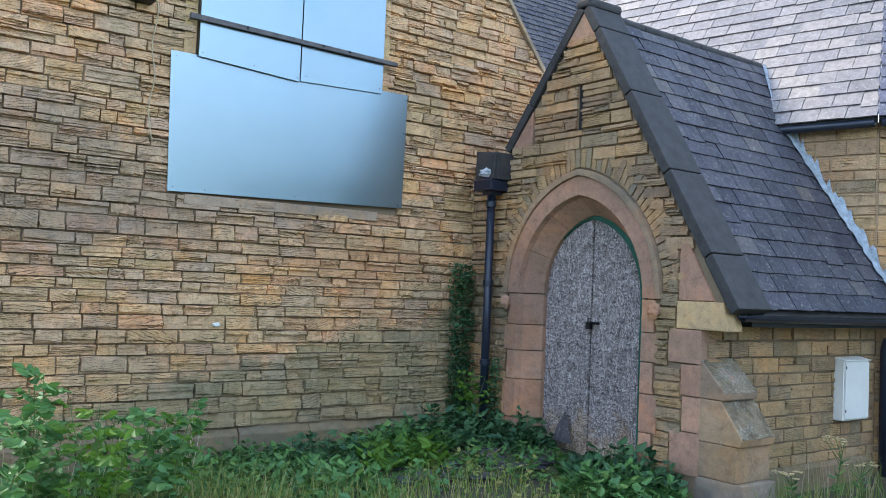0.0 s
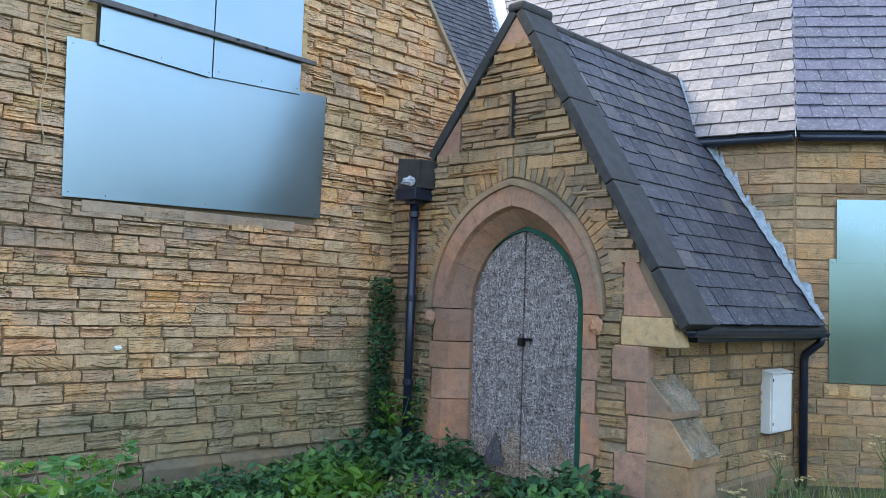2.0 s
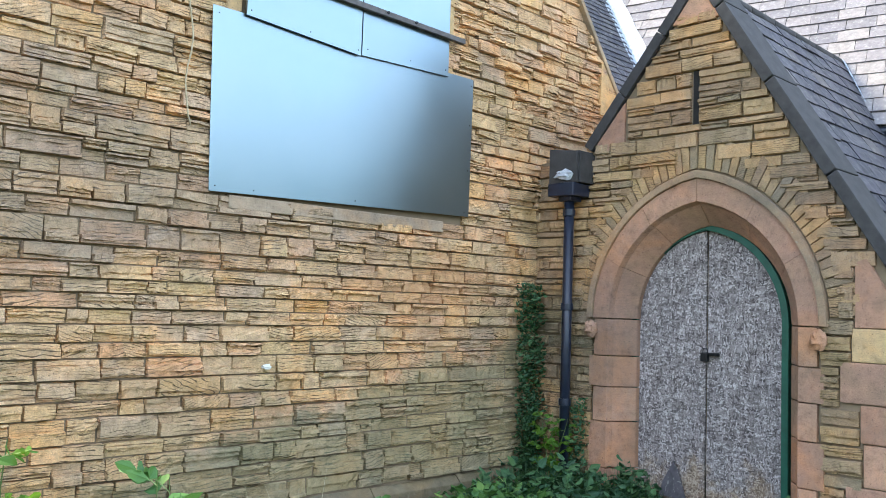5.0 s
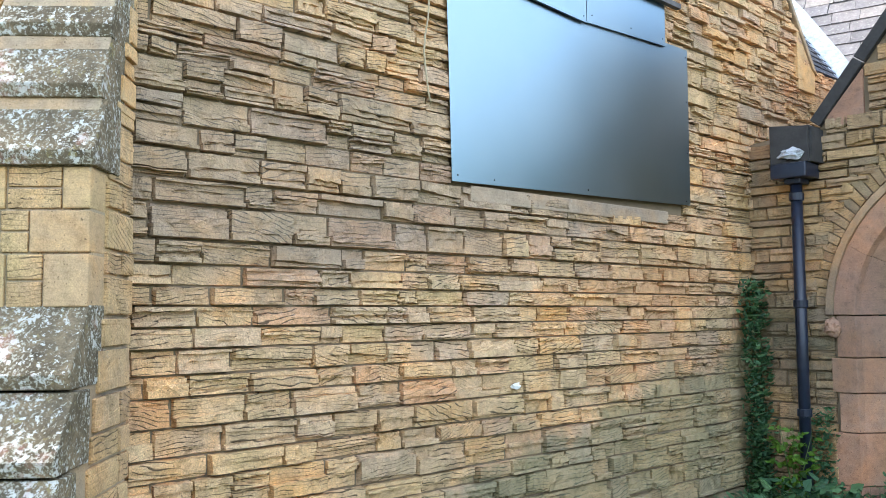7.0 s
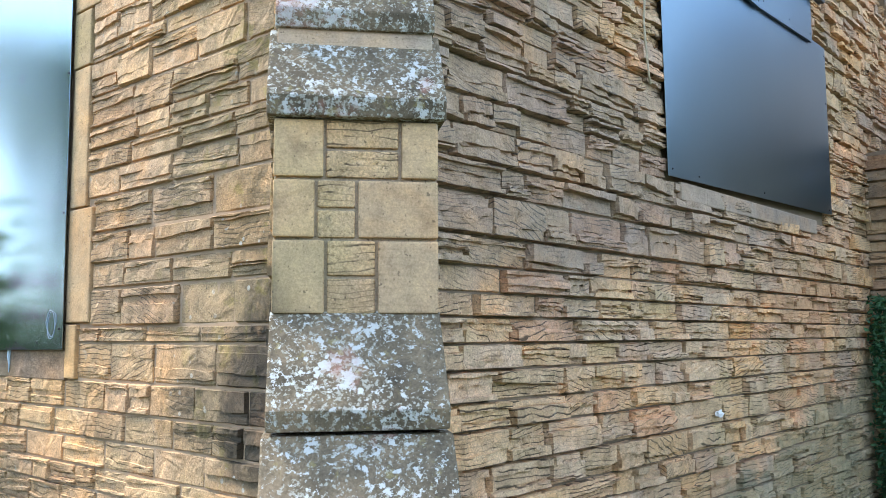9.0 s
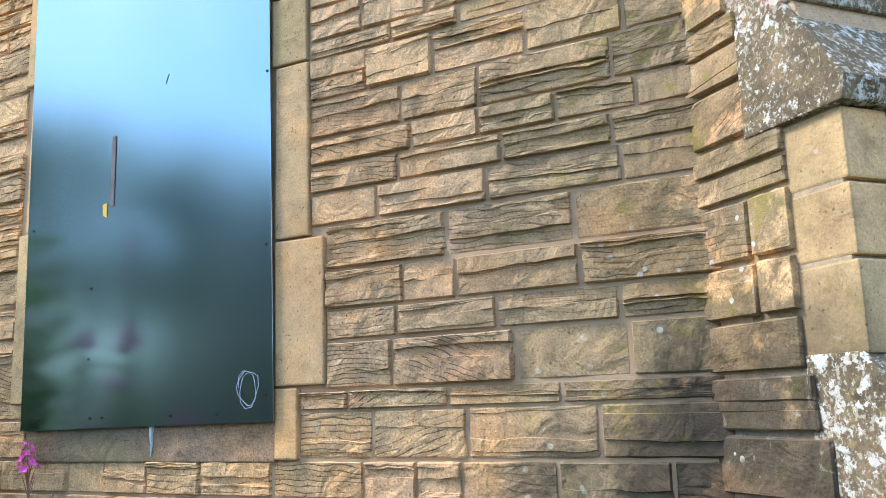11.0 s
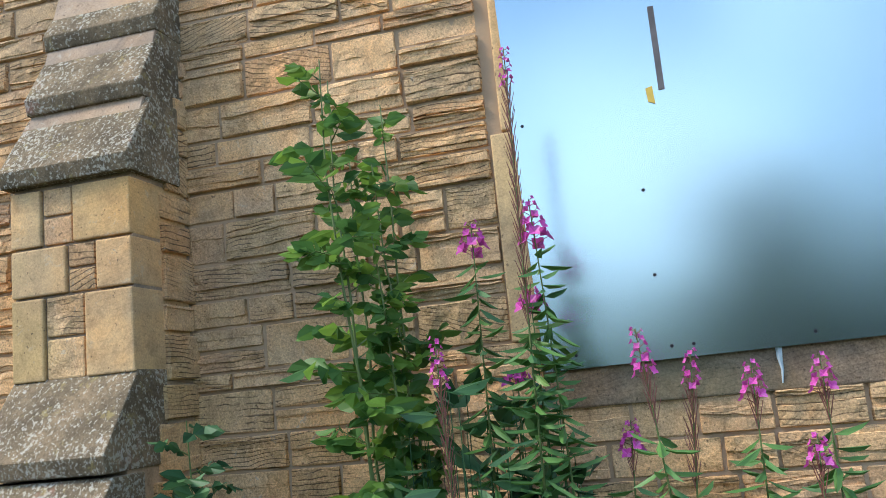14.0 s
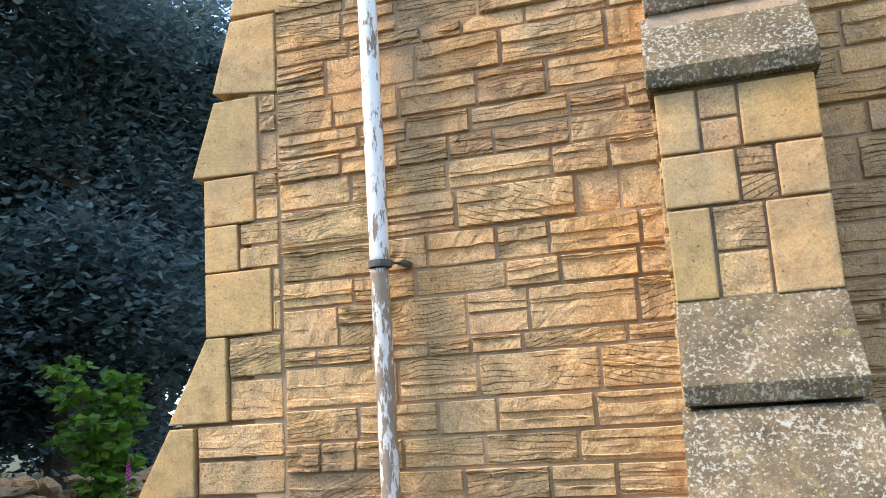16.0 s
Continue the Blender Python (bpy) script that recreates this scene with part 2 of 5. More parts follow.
def lichen_stone(name, level, white, scale):
    m = Nodes(name)
    base = m.ramp(m.noise(7.0, 6.0, 0.7), (0.3, (0.075, 0.060, 0.040)), (0.5, (0.16, 0.125, 0.08)), (0.72, (0.30, 0.215, 0.13)))
    dense = m.noise(4.0, 3.0, 0.6)
    spots = m.ramp(m.maths("ADD", m.noise(scale, 5.0, 0.68), m.maths("MULTIPLY", dense, 0.3)), (level, 0.0), (level + 0.03, 1.0))
    small = m.ramp(m.maths("ADD", m.noise(85.0, 4.0, 0.65), m.maths("MULTIPLY", dense, 0.3)), (0.70, 0.0), (0.74, 1.0))
    color = m.mix(0.6, base, m.ramp(m.noise(130.0, 3.0, 0.7), (0.3, (0.45, 0.43, 0.4)), (0.7, (1.3, 1.3, 1.3))), "MULTIPLY")
    color = m.mix(m.maths("MULTIPLY", small, 0.7), color, (0.44, 0.42, 0.34))
    color = m.mix(m.maths("MULTIPLY", spots, white), color, m.mix(m.noise(9.0), (0.44, 0.43, 0.39), (0.64, 0.63, 0.58)))
    color = m.mix(m.maths("MULTIPLY", m.ramp(m.noise(4.0, 5.0, 0.7), (0.60, 0.0), (0.70, 1.0)), 0.5), color, (0.40, 0.18, 0.14))
    gold = m.ramp(m.noise(19.0, 5.0, 0.7), (0.60, 0.0), (0.66, 1.0))
    color = m.mix(m.maths("MULTIPLY", gold, 0.5), color, (0.30, 0.24, 0.09))
    m.bump(spots, 0.4, 0.003)
    m.bump(m.noise(120.0, 4.0, 0.7), 0.6, 0.004)
    return m.done(color, 0.95, 0.0, 0.15)


LICHEN = lichen_stone("lichened_stone", 0.72, 0.9, 36.0)
LICHEN_2 = lichen_stone("speckled_stone", 0.75, 0.45, 55.0)


def mortar_material(name, dark, pale):
    m = Nodes(name)
    color = m.mix(m.noise(3.0, 4.0), dark, pale)
    m.bump(m.noise(70.0, 4.0), 0.6, 0.004)
    return m.done(color, 0.97, 0.0, 0.1)


MORTAR = mortar_material("lime_mortar", (0.30, 0.210, 0.130), (0.47, 0.335, 0.215))
# darker mix for the gable and porch joints
MORTAR_D = mortar_material("dark_mortar", (0.11, 0.083, 0.056), (0.30, 0.225, 0.15))


def slate_material(name, stops, rough, lichen, gloss=0.6):
    m = Nodes(name)
    color = m.ramp(m.chance(), *stops)
    color = m.mix(0.8, color, m.ramp(m.noise(14.0, 6.0, 0.75), (0.3, (0.45, 0.45, 0.45)), (0.7, (1.25, 1.25, 1.25))), "MULTIPLY")
    spots = m.ramp(m.noise(34.0, 4.0, 0.7), (0.58, 0.0), (0.63, 1.0))
    color = m.mix(m.maths("MULTIPLY", spots, lichen), color, (0.42, 0.42, 0.36))
    m.bump(m.noise(30.0, 5.0), 0.35, 0.004)
    return m.done(color, m.ramp(m.noise(8.0, 3.0), (0.3, rough - 0.1), (0.7, rough + 0.12)), 0.0, gloss)


SLATE_P = slate_material("porch_slate", ((0.0, (0.030, 0.030, 0.042)), (0.3, (0.070, 0.066, 0.084)), (0.5, (0.040, 0.040, 0.052)), (0.85, (0.085, 0.08, 0.095)), (1.0, (0.13, 0.11, 0.10))), 0.55, 0.4, 0.3)
# End roof's two facets: sheen is in the paler colour, shade in the darker.
SLATE_A = slate_material("worn_sheen_slate", ((0.0, (0.14, 0.128, 0.13)), (0.35, (0.21, 0.19, 0.185)), (0.6, (0.17, 0.155, 0.16)), (0.85, (0.22, 0.195, 0.185)), (1.0, (0.27, 0.24, 0.215))), 0.46, 0.4, 0.42)
SLATE_B = slate_material("shaded_blue_slate", ((0.0, (0.085, 0.085, 0.12)), (0.5, (0.115, 0.11, 0.15)), (1.0, (0.10, 0.10, 0.13))), 0.55, 0.4, 0.35)
SLATE_C = slate_material("dull_slate", ((0.0, (0.06, 0.062, 0.075)), (0.5, (0.085, 0.085, 0.10)), (1.0, (0.11, 0.105, 0.11))), 0.75, 0.4, 0.15)


def plain(name, color, rough, metal=0.0, vary=0.25, bump=0.0, scale=12.0):
    m = Nodes(name)
    c = m.mix(vary, color, m.ramp(m.noise(scale, 5.0, 0.65), (0.3, tuple(v * 0.45 for v in color)), (0.7, tuple(min(1, v * 1.3) for v in color))))
    if bump:
        m.bump(m.noise(scale * 5, 4.0), 0.5, bump)
    return m.done(c, rough, metal)


COPING = plain("dark_coping_stone", (0.045, 0.042, 0.041), 0.8, 0.0, 0.7, 0.004, 9.0)
LEAD = plain("lead_flashing", (0.36, 0.41, 0.46), 0.55, 0.2, 0.8, 0.006, 16.0)
NAVY = plain("navy_gloss_paint", (0.012, 0.018, 0.035), 0.35, 0.0, 0.5, 0.001, 9.0)
GREEN = plain("green_gloss_paint", (0.01, 0.10, 0.065), 0.45, 0.0, 0.4, 0.001, 9.0)
IRON = plain("black_iron", (0.02, 0.02, 0.022), 0.5, 0.6, 0.4, 0.001)
BOXWHITE = plain("white_plastic", (0.74, 0.73, 0.68), 0.45, 0.0, 0.15, 0.0, 5.0)
HOLE = plain("deep_shadow", (0.015, 0.013, 0.012), 0.95)
RAG = plain("grey_plastic_bag", (0.45, 0.47, 0.50), 0.5, 0.0, 0.5, 0.003, 20.0)
ROPE = plain("pale_cable", (0.45, 0.37, 0.24), 0.8)
TIMBER = plain("weathered_batten", (0.11, 0.10, 0.10), 0.7, 0.0, 0.7, 0.003, 14.0)


def steel_material(name, dull, bright, r0, r1):
    m = Nodes(name)
    broad = m.noise(1.4, 2.0, 0.5)
    streak = m.noise(1.0, 3.0, 0.6, m.mapped(9.0, 9.0, 0.5))
    dirt = m.ramp(m.noise(60.0, 3.0, 0.7), (0.70, 0.0), (0.74, 1.0))
    color = m.mix(m.ramp(broad, (0.3, 0.0), (0.7, 1.0)), dull, bright)
    color = m.mix(m.maths("MULTIPLY", dirt, 0.1), color, (0.35, 0.33, 0.30))
    rough = m.ramp(m.maths("ADD", m.maths("MULTIPLY", broad, 0.9), m.maths("MULTIPLY", streak, 0.1)), (0.3, r0), (0.7, r1))
    m.bump(m.noise(1.1, 1.0), 0.2, 0.03)
    return m.done(color, rough, 1.0)


STEEL = steel_material("galvanised_steel", (0.275, 0.37, 0.405), (0.31, 0.40, 0.43), 0.15, 0.21)
STEEL_D = steel_material("dull_galvanised_steel", (0.215, 0.295, 0.34), (0.245, 0.32, 0.36), 0.29, 0.36)


def board_material():
    """Oriented strand board, weathered grey at the top and brown below."""
    m = Nodes("strand_board")
    def strands_at(sy, sz, wobble):
        cells = m.nodes.new("ShaderNodeTexVoronoi")
        cells.inputs["Scale"].default_value = 1.0
        warped = m.nodes.new("ShaderNodeVectorMath")
        warped.operation = "MULTIPLY_ADD"
        swirl = m.nodes.new("ShaderNodeTexNoise")
        swirl.inputs["Scale"].default_value = 17.0
        m.link(m.where, swirl.inputs["Vector"])
        m.link(swirl.outputs["Color"], warped.inputs[0])
        warped.inputs[1].default_value = (0.0, wobble, wobble)
        m.link(m.mapped(0.0, sy, sz), warped.inputs[2])
        m.link(warped.outputs[0], cells.inputs["Vector"])
        split = m.nodes.new("ShaderNodeSeparateColor")
        m.link(cells.outputs["Color"], split.inputs[0])
        return split.outputs[0]

    pick = m.ramp(m.noise(55.0, 2.0, 0.6), (0.47, 0.0), (0.53, 1.0))
    flake = m.mix(pick, strands_at(95.0, 26.0, 6.0), strands_at(30.0, 85.0, 6.0))
    strands = m.noise(120.0, 3.0, 0.7)
    grey = m.ramp(flake, (0.0, (0.06, 0.048, 0.046)), (0.25, (0.17, 0.145, 0.14)), (0.7, (0.32, 0.28, 0.27)), (1.0, (0.60, 0.55, 0.53)))
    brown = m.ramp(flake, (0.0, (0.13, 0.085, 0.055)), (0.5, (0.30, 0.215, 0.15)), (1.0, (0.52, 0.42, 0.32)))
    wet = m.ramp(m.maths("ADD", m.part(2), m.maths("MULTIPLY", m.noise(4.0, 5.0, 0.7), 1.4)), (0.75, 1.0), (1.75, 0.0))
    color = m.mix(wet, grey, brown)
    color = m.mix(0.6, color, m.ramp(strands, (0.35, (0.4, 0.38, 0.37)), (0.62, (1.25, 1.25, 1.25))), "MULTIPLY")
    m.bump(strands, 0.6, 0.004)
    m.bump(flake, 0.3, 0.003)
    return m.done(color, 0.8)


OSB = board_material()


def pipe_material(name, edge, paint):
    m = Nodes(name)
    flakes = m.noise(1.0, 5.0, 0.7, m.mapped(34.0, 34.0, 9.0))
    bare = m.ramp(flakes, (edge, 0.0), (edge + 0.05, 1.0))
    color = m.mix(bare, paint, m.mix(m.noise(16.0), (0.20, 0.15, 0.11), (0.36, 0.29, 0.22)))
    m.bump(bare, 0.5, 0.003)
    return m.done(color, 0.55)


PEEL = pipe_material("peeling_paint_pipe", 0.54, (0.80, 0.82, 0.83))
PEEL_D = pipe_material("bare_rusty_pipe", 0.45, (0.72, 0.72, 0.71))


def leaf_material(name, stops, trans=0.25, rough=0.5):
    m = Nodes(name)
    info = m.nodes.new("ShaderNodeNewGeometry")
    color = m.ramp(info.outputs["Random Per Island"], *stops)
    color = m.mix(0.4, color, m.ramp(m.noise(3.0, 3.0), (0.3, (0.55, 0.6, 0.5)), (0.7, (1.0, 1.0, 1.0))), "MULTIPLY")
    m.done(color, rough, 0.0, 0.3)
    clear = m.nodes.new("ShaderNodeBsdfTranslucent")
    m.link(color, clear.inputs["Color"])
    both = m.nodes.new("ShaderNodeMixShader")
    both.inputs[0].default_value = trans
    m.link(m.bsdf.outputs[0], both.inputs[1])
    m.link(clear.outputs[0], both.inputs[2])
    m.link(both.outputs[0], m.out.inputs["Surface"])
    return m.mat


LEAF = leaf_material("weed_leaf", ((0.0, (0.06, 0.16, 0.04)), (0.5, (0.11, 0.24, 0.06)), (0.85, (0.08, 0.20, 0.08)), (1.0, (0.20, 0.32, 0.07))))
LEAF_D = leaf_material("dark_leaf", ((0.0, (0.03, 0.09, 0.045)), (0.5, (0.055, 0.14, 0.06)), (1.0, (0.085, 0.18, 0.065))))
LEAF_B = leaf_material("bright_leaf", ((0.0, (0.09, 0.20, 0.025)), (0.5, (0.14, 0.27, 0.03)), (1.0, (0.07, 0.17, 0.035))), 0.4)
LEAF_S = leaf_material("shrub_leaf", ((0.0, (0.06, 0.155, 0.045)), (0.5, (0.11, 0.235, 0.055)), (1.0, (0.19, 0.33, 0.05))), 0.45)
GRASS = leaf_material("grass_blade", ((0.0, (0.09, 0.17, 0.03)), (0.5, (0.18, 0.25, 0.05)), (0.8, (0.30, 0.29, 0.08)), (1.0, (0.42, 0.35, 0.17))))
STRAW = leaf_material("dry_straw", ((0.0, (0.36, 0.30, 0.17)), (1.0, (0.48, 0.42, 0.28))))
PETAL = leaf_material("pink_petal", ((0.0, (0.55, 0.06, 0.36)), (0.5, (0.68, 0.10, 0.46)), (1.0, (0.60, 0.16, 0.48))), 0.3)
CREAM = leaf_material("cream_flower", ((0.0, (0.55, 0.42, 0.20)), (1.0, (0.75, 0.62, 0.38))), 0.3)
STEM_G = plain("green_stem", (0.10, 0.15, 0.04), 0.6)
STEM_R = plain("red_stem", (0.22, 0.08, 0.06), 0.6)
BARK = plain("bark", (0.07, 0.055, 0.04), 0.9, 0.0, 0.6, 0.01, 6.0)
# Blue haze over the far trees is mixed into this leaf colour.
TREE = leaf_material("blue_hazed_tree_leaf", ((0.0, (0.075, 0.125, 0.14)), (0.5, (0.11, 0.17, 0.185)), (1.0, (0.15, 0.215, 0.205))), 0.4, 0.8)
# Paler than real foliage: light added in the colour to lift dark reflections.
TREE_L = leaf_material("brightened_tree_leaf", ((0.0, (0.25, 0.31, 0.18)), (0.5, (0.32, 0.39, 0.21)), (1.0, (0.40, 0.46, 0.25))), 0.6, 0.8)
DULL = stone_material("dull_plinth_stone", ((0.0, (0.235, 0.17, 0.115)), (0.5, (0.27, 0.195, 0.13)), (1.0, (0.20, 0.15, 0.11))), 0.3, 0.3, 0.4, 0.5, 0.6)


def soil_material():
    m = Nodes("littered_soil")
    color = m.mix(m.ramp(m.noise(1.6, 5.0), (0.4, 0.0), (0.6, 1.0)), m.mix(m.noise(20.0), (0.035, 0.028, 0.02), (0.08, 0.062, 0.045)), m.mix(m.noise(30.0), (0.03, 0.055, 0.015), (0.07, 0.10, 0.03)))
    m.bump(m.noise(18.0, 6.0), 0.8, 0.03)
    return m.done(color, 0.95)


SOIL = soil_material()


# ---- building blocks ----
class Geo:
    """Verts and faces gathered for one mesh."""

    def __init__(self):
        self.v, self.f = [], []

    def add(self, verts, faces, m=None):
        k = len(self.v)
        self.v += [tuple(m @ Vector(p)) if m is not None else tuple(p) for p in verts]
        self.f += [tuple(k + i for i in f) for f in faces]
        return self

    def prism(self, poly, way):
        """A polygon in space pushed along a vector."""
        n, way = len(poly), Vector(way)
        verts = [Vector(p) for p in poly] + [Vector(p) + way for p in poly]
        faces = [tuple(range(n)), tuple(range(2 * n - 1, n - 1, -1))] + [(i, i + n, (i + 1) % n + n, (i + 1) % n) for i in range(n)]
        return self.add(verts, faces)

    def box(self, lo, hi, m=None):
        (a, b, c), (d, e, f) = lo, hi
        verts = [(a, b, c), (d, b, c), (d, e, c), (a, e, c), (a, b, f), (d, b, f), (d, e, f), (a, e, f)]
        faces = [(3, 2, 1, 0), (4, 5, 6, 7), (0, 1, 5, 4), (1, 2, 6, 5), (2, 3, 7, 6), (3, 0, 4, 7)]
        return self.add(verts, faces, m)

    def tube(self, path, radii, sides=8):
        path = [Vector(p) for p in path]
        k = len(self.v)
        for i, p in enumerate(path):
            way = (path[min(i + 1, len(path) - 1)] - path[max(i - 1, 0)]).normalized()
            a = way.orthogonal().normalized()
            b = way.cross(a)
            r = radii[i] if isinstance(radii, (list, tuple)) else radii
            self.v += [tuple(p + r * (math.cos(2 * math.pi * s / sides) * a + math.sin(2 * math.pi * s / sides) * b)) for s in range(sides)]
        for i in range(len(path) - 1):
            for s in range(sides):
                t = (s + 1) % sides
                self.f.append((k + i * sides + s, k + i * sides + t, k + (i + 1) * sides + t, k + (i + 1) * sides + s))
        self.f.append(tuple(range(k + sides - 1, k - 1, -1)))
        self.f.append(tuple(range(k + (len(path) - 1) * sides, k + len(path) * sides)))
        return self

    def mesh(self, name, mat, bevel=0.0, smooth=False):
        me = bpy.data.meshes.new(name)
        me.from_pydata(self.v, [], self.f)
        bm = bmesh.new()
        bm.from_mesh(me)
        bmesh.ops.recalc_face_normals(bm, faces=bm.faces)
        if bevel:
            sharp = [e for e in bm.edges if len(e.link_faces) == 2 and e.calc_face_angle(0) > 0.5]
            bmesh.ops.bevel(bm, geom=sharp, offset=bevel, segments=2, affect="EDGES", profile=0.6)
        if smooth:
            for f in bm.faces:
                f.smooth = len(f.verts) <= 4
        bm.to_mesh(me)
        bm.free()
        me.materials.append(mat)
        return me


def part(name, geo, material, parent=None, label="", bevel=0.0, smooth=False):
    ob = new(name, geo.mesh(name, material, bevel, smooth))
    ob.parent = parent
    return tagged(ob, label)


def thing(name, geo, material, label, category, group="", kind="", bevel=0.0, smooth=False):
    return tagged(part(name, geo, material, None, "", bevel, smooth), label, category, group, kind)


def base_of(name, label, category, where=(0, 0, 0), group=""):
    ob = tagged(new(name), label, category, group)
    ob.location = where
    ob.empty_display_size = 0.1
    return ob


def raw(name, geo, material, parent=None):
    """Many small pieces in one mesh, as they are."""
    me = bpy.data.meshes.new(name)
    me.from_pydata(geo.v, [], geo.f)
    me.materials.append(material)
    ob = new(name, me)
    ob.parent = parent
    return ob


# A face of masonry: local x runs along it, local -y points out of it, local z is up.
FACE_S = pose(0, 7.441, 0)                     # gable wall, looking to -y
FACE_W = pose(0.535, 0, 0, 0, 0, -90)          # side wall, looking to -x; u = -y
FACE_P = pose(6.27, 0, 0, 0, 0, -90)           # porch front, u = -y


def split_shapes(count, seed, proud, step, plain_share=0.25, most=5, columns=7, cap=0.062, least=0.0):
    """Unit stones (1 by 1) split along their beds: ledges of uneven depth with ragged edges; some faces left plain."""
    rng = random.Random(seed)
    shapes = []
    for k in range(count):
        n = 1 if rng.random() < plain_share else rng.randint(2, most)
        p = proud * rng.uniform(0.7, 1.3)
        us = [0.0, 0.02] + [0.02 + 0.96 * (i + rng.uniform(-0.25, 0.25)) / (columns - 2) for i in range(1, columns - 2)] + [0.98, 1.0]
        cuts = sorted(rng.uniform(0.12, 0.88) for _ in range(n - 1))
        lean = rng.uniform(-0.22, 0.22) if rng.random() < 0.3 else rng.uniform(-0.05, 0.05)
        depth = [rng.uniform(-1, 1) * step for _ in range(n)]
        fade = [rng.uniform(-1, 1) * step for _ in range(n)]
        rows = [[(u, -0.35 * p, 0.0) for u in us]]
        last = [0.05] * len(us)
        for q in range(n):
            tops = []
            for i, u in enumerate(us):
                top = 0.95 if q == n - 1 else min(0.93, cuts[q] + lean * (u - 0.5) + rng.uniform(-0.035, 0.035))
                tops.append(max(top, last[i] + 0.03))
            low, high = [], []
            for i, u in enumerate(us):
                y = -min(cap, max(0.55 * p, least, p + depth[q] + fade[q] * (u - 0.5) + rng.uniform(-0.3, 0.3) * step))
                edge = i in (0, len(us) - 1)
                low.append((u, -0.35 * p if edge else y, last[i]))
                high.append((u, -0.35 * p if edge else max(-cap, min(-least, y + rng.uniform(-0.2, 0.3) * step)), min(tops[i], 0.96)))
            rows += [low, high]
            last = [min(t + 0.012, 0.965) for t in tops]
        rows.append([(u, -0.35 * p, 1.0) for u in us])
        w, verts, faces = len(us), [], []
        for j, row in enumerate(rows):
            for i, (u, y, v) in enumerate(row):
                if j in (0, len(rows) - 1):
                    v += rng.uniform(0, 0.035) * (1 if j == 0 else -1) + (0.04 if i in (0, w - 1) else 0) * (1 if j == 0 else -1)
                if i in (0, w - 1):
                    u += rng.uniform(0, 0.02) * (1 if i == 0 else -1)
                verts.append((u, y, v))
        for j in range(len(rows) - 1):
            for i in range(w - 1):
                a = j * w + i
                faces.append((a, a + 1, a + w + 1, a + w))
        m = len(rows)
        ring = list(range(w)) + [j * w + w - 1 for j in range(1, m)] + [(m - 1) * w + i for i in range(w - 2, -1, -1)] + [j * w for j in range(m - 2, 0, -1)]
        k0 = len(verts)
        verts += [(verts[i][0], 0.015, verts[i][2]) for i in ring]
        faces += [(ring[(q + 1) % len(ring)], ring[q], k0 + q, k0 + (q + 1) % len(ring)) for q in range(len(ring))]
        shapes.append((verts, faces))
    return shapes


def lay(face, rows, spans, shapes, material, parent, near, longest=0.55, shortest=0.16, seed=1, joint=0.011, name="stone", limit=300):
    """Courses of stones on a face. spans(v0, v1) gives the stretches of u that are wall; near(u, v) picks the ones that are parts."""
    rng = random.Random(seed)
    meshes = {}
    rest = Geo()
    made = 0
    for v0, h in rows:
        for a, b in spans(v0, v0 + h):
            u = a
            while u < b - 0.02:
                w = rng.uniform(shortest, longest) * (0.75 + 2.2 * h)
                if b - u - w < shortest * 0.8:
                    w = b - u
                w = min(w, b - u)
                hh = h
                split = h > 0.135 and w < 0.32 and rng.random() < 0.35
                for zz, h2 in (((v0, h * 0.5), (v0 + h * 0.5, h * 0.5)) if split else ((v0, h),)):
                    k = rng.randrange(len(shapes))
                    m = face @ Matrix.Translation((u + joint / 2, rng.uniform(-0.006, 0.0), zz + joint / 2)) @ Matrix.Diagonal((max(w - joint, 0.01), 1, max(h2 - joint, 0.01), 1))
                    if made < limit and near(u + w / 2, zz):
                        if k not in meshes:
                            g = Geo()
                            g.add(*shapes[k])
                            me = bpy.data.meshes.new(name)
                            me.from_pydata(g.v, [], g.f)
                            me.materials.append(material)
                            meshes[k] = me
                        ob = new(name, meshes[k])
                        ob.parent = parent
                        ob.matrix_local = m
                        made += 1
                    else:
                        rest.add(*shapes[k], m)
                u += w
    if rest.v:
        tagged(raw("stonework", rest, material, parent), kind="stuff")


def courses(z0, z1, lo, hi, seed):
    rng = random.Random(seed)
    rows, z = [], z0
    while z < z1:
        h = rng.uniform(lo, hi)
        if rng.random() < 0.2:
            h *= 0.65
        rows.append((z, h))
        z += h
    return rows


def cut(span, holes):
    """Takes stretches out of stretches."""
    out = [span]
    for c, d in holes:
        nxt = []
        for a, b in out:
            if d <= a or c >= b:
                nxt.append((a, b))
            else:
                if c > a:
                    nxt.append((a, c))
                if d < b:
                    nxt.append((d, b))
        out = nxt
    return [(a, b) for a, b in out if b - a > 0.03]


# ---- ground ----
def ground_height(x, y):
    return -0.22 + 0.05 * math.sin(x * 0.9 + 1.0) * math.cos(y * 0.7) + 0.16 * max(0.0, 1 - abs(y - 6.3) / 1.6) * max(0, min(1, (x - 3) / 2))


ground_geo = Geo()
steps = [-500, -150, -60, -30, -18] + [-12 + i * 0.5 for i in range(61)] + [22, 30, 45, 80, 160, 500]
for y in steps:
    for x in steps:
        fade = 1.0 if max(abs(x), abs(y)) < 20 else 0.0
        ground_geo.v.append((x, y, ground_height(x, y) * fade - 0.2 * (1 - fade)))
nn = len(steps)
for j in range(nn - 1):
    for i in range(nn - 1):
        ground_geo.f.append((j * nn + i, j * nn + i + 1, (j + 1) * nn + i + 1, (j + 1) * nn + i))
thing("ground", ground_geo, SOIL, "dark soil overgrown with grass and litter", "ground", kind="structure", smooth=True)

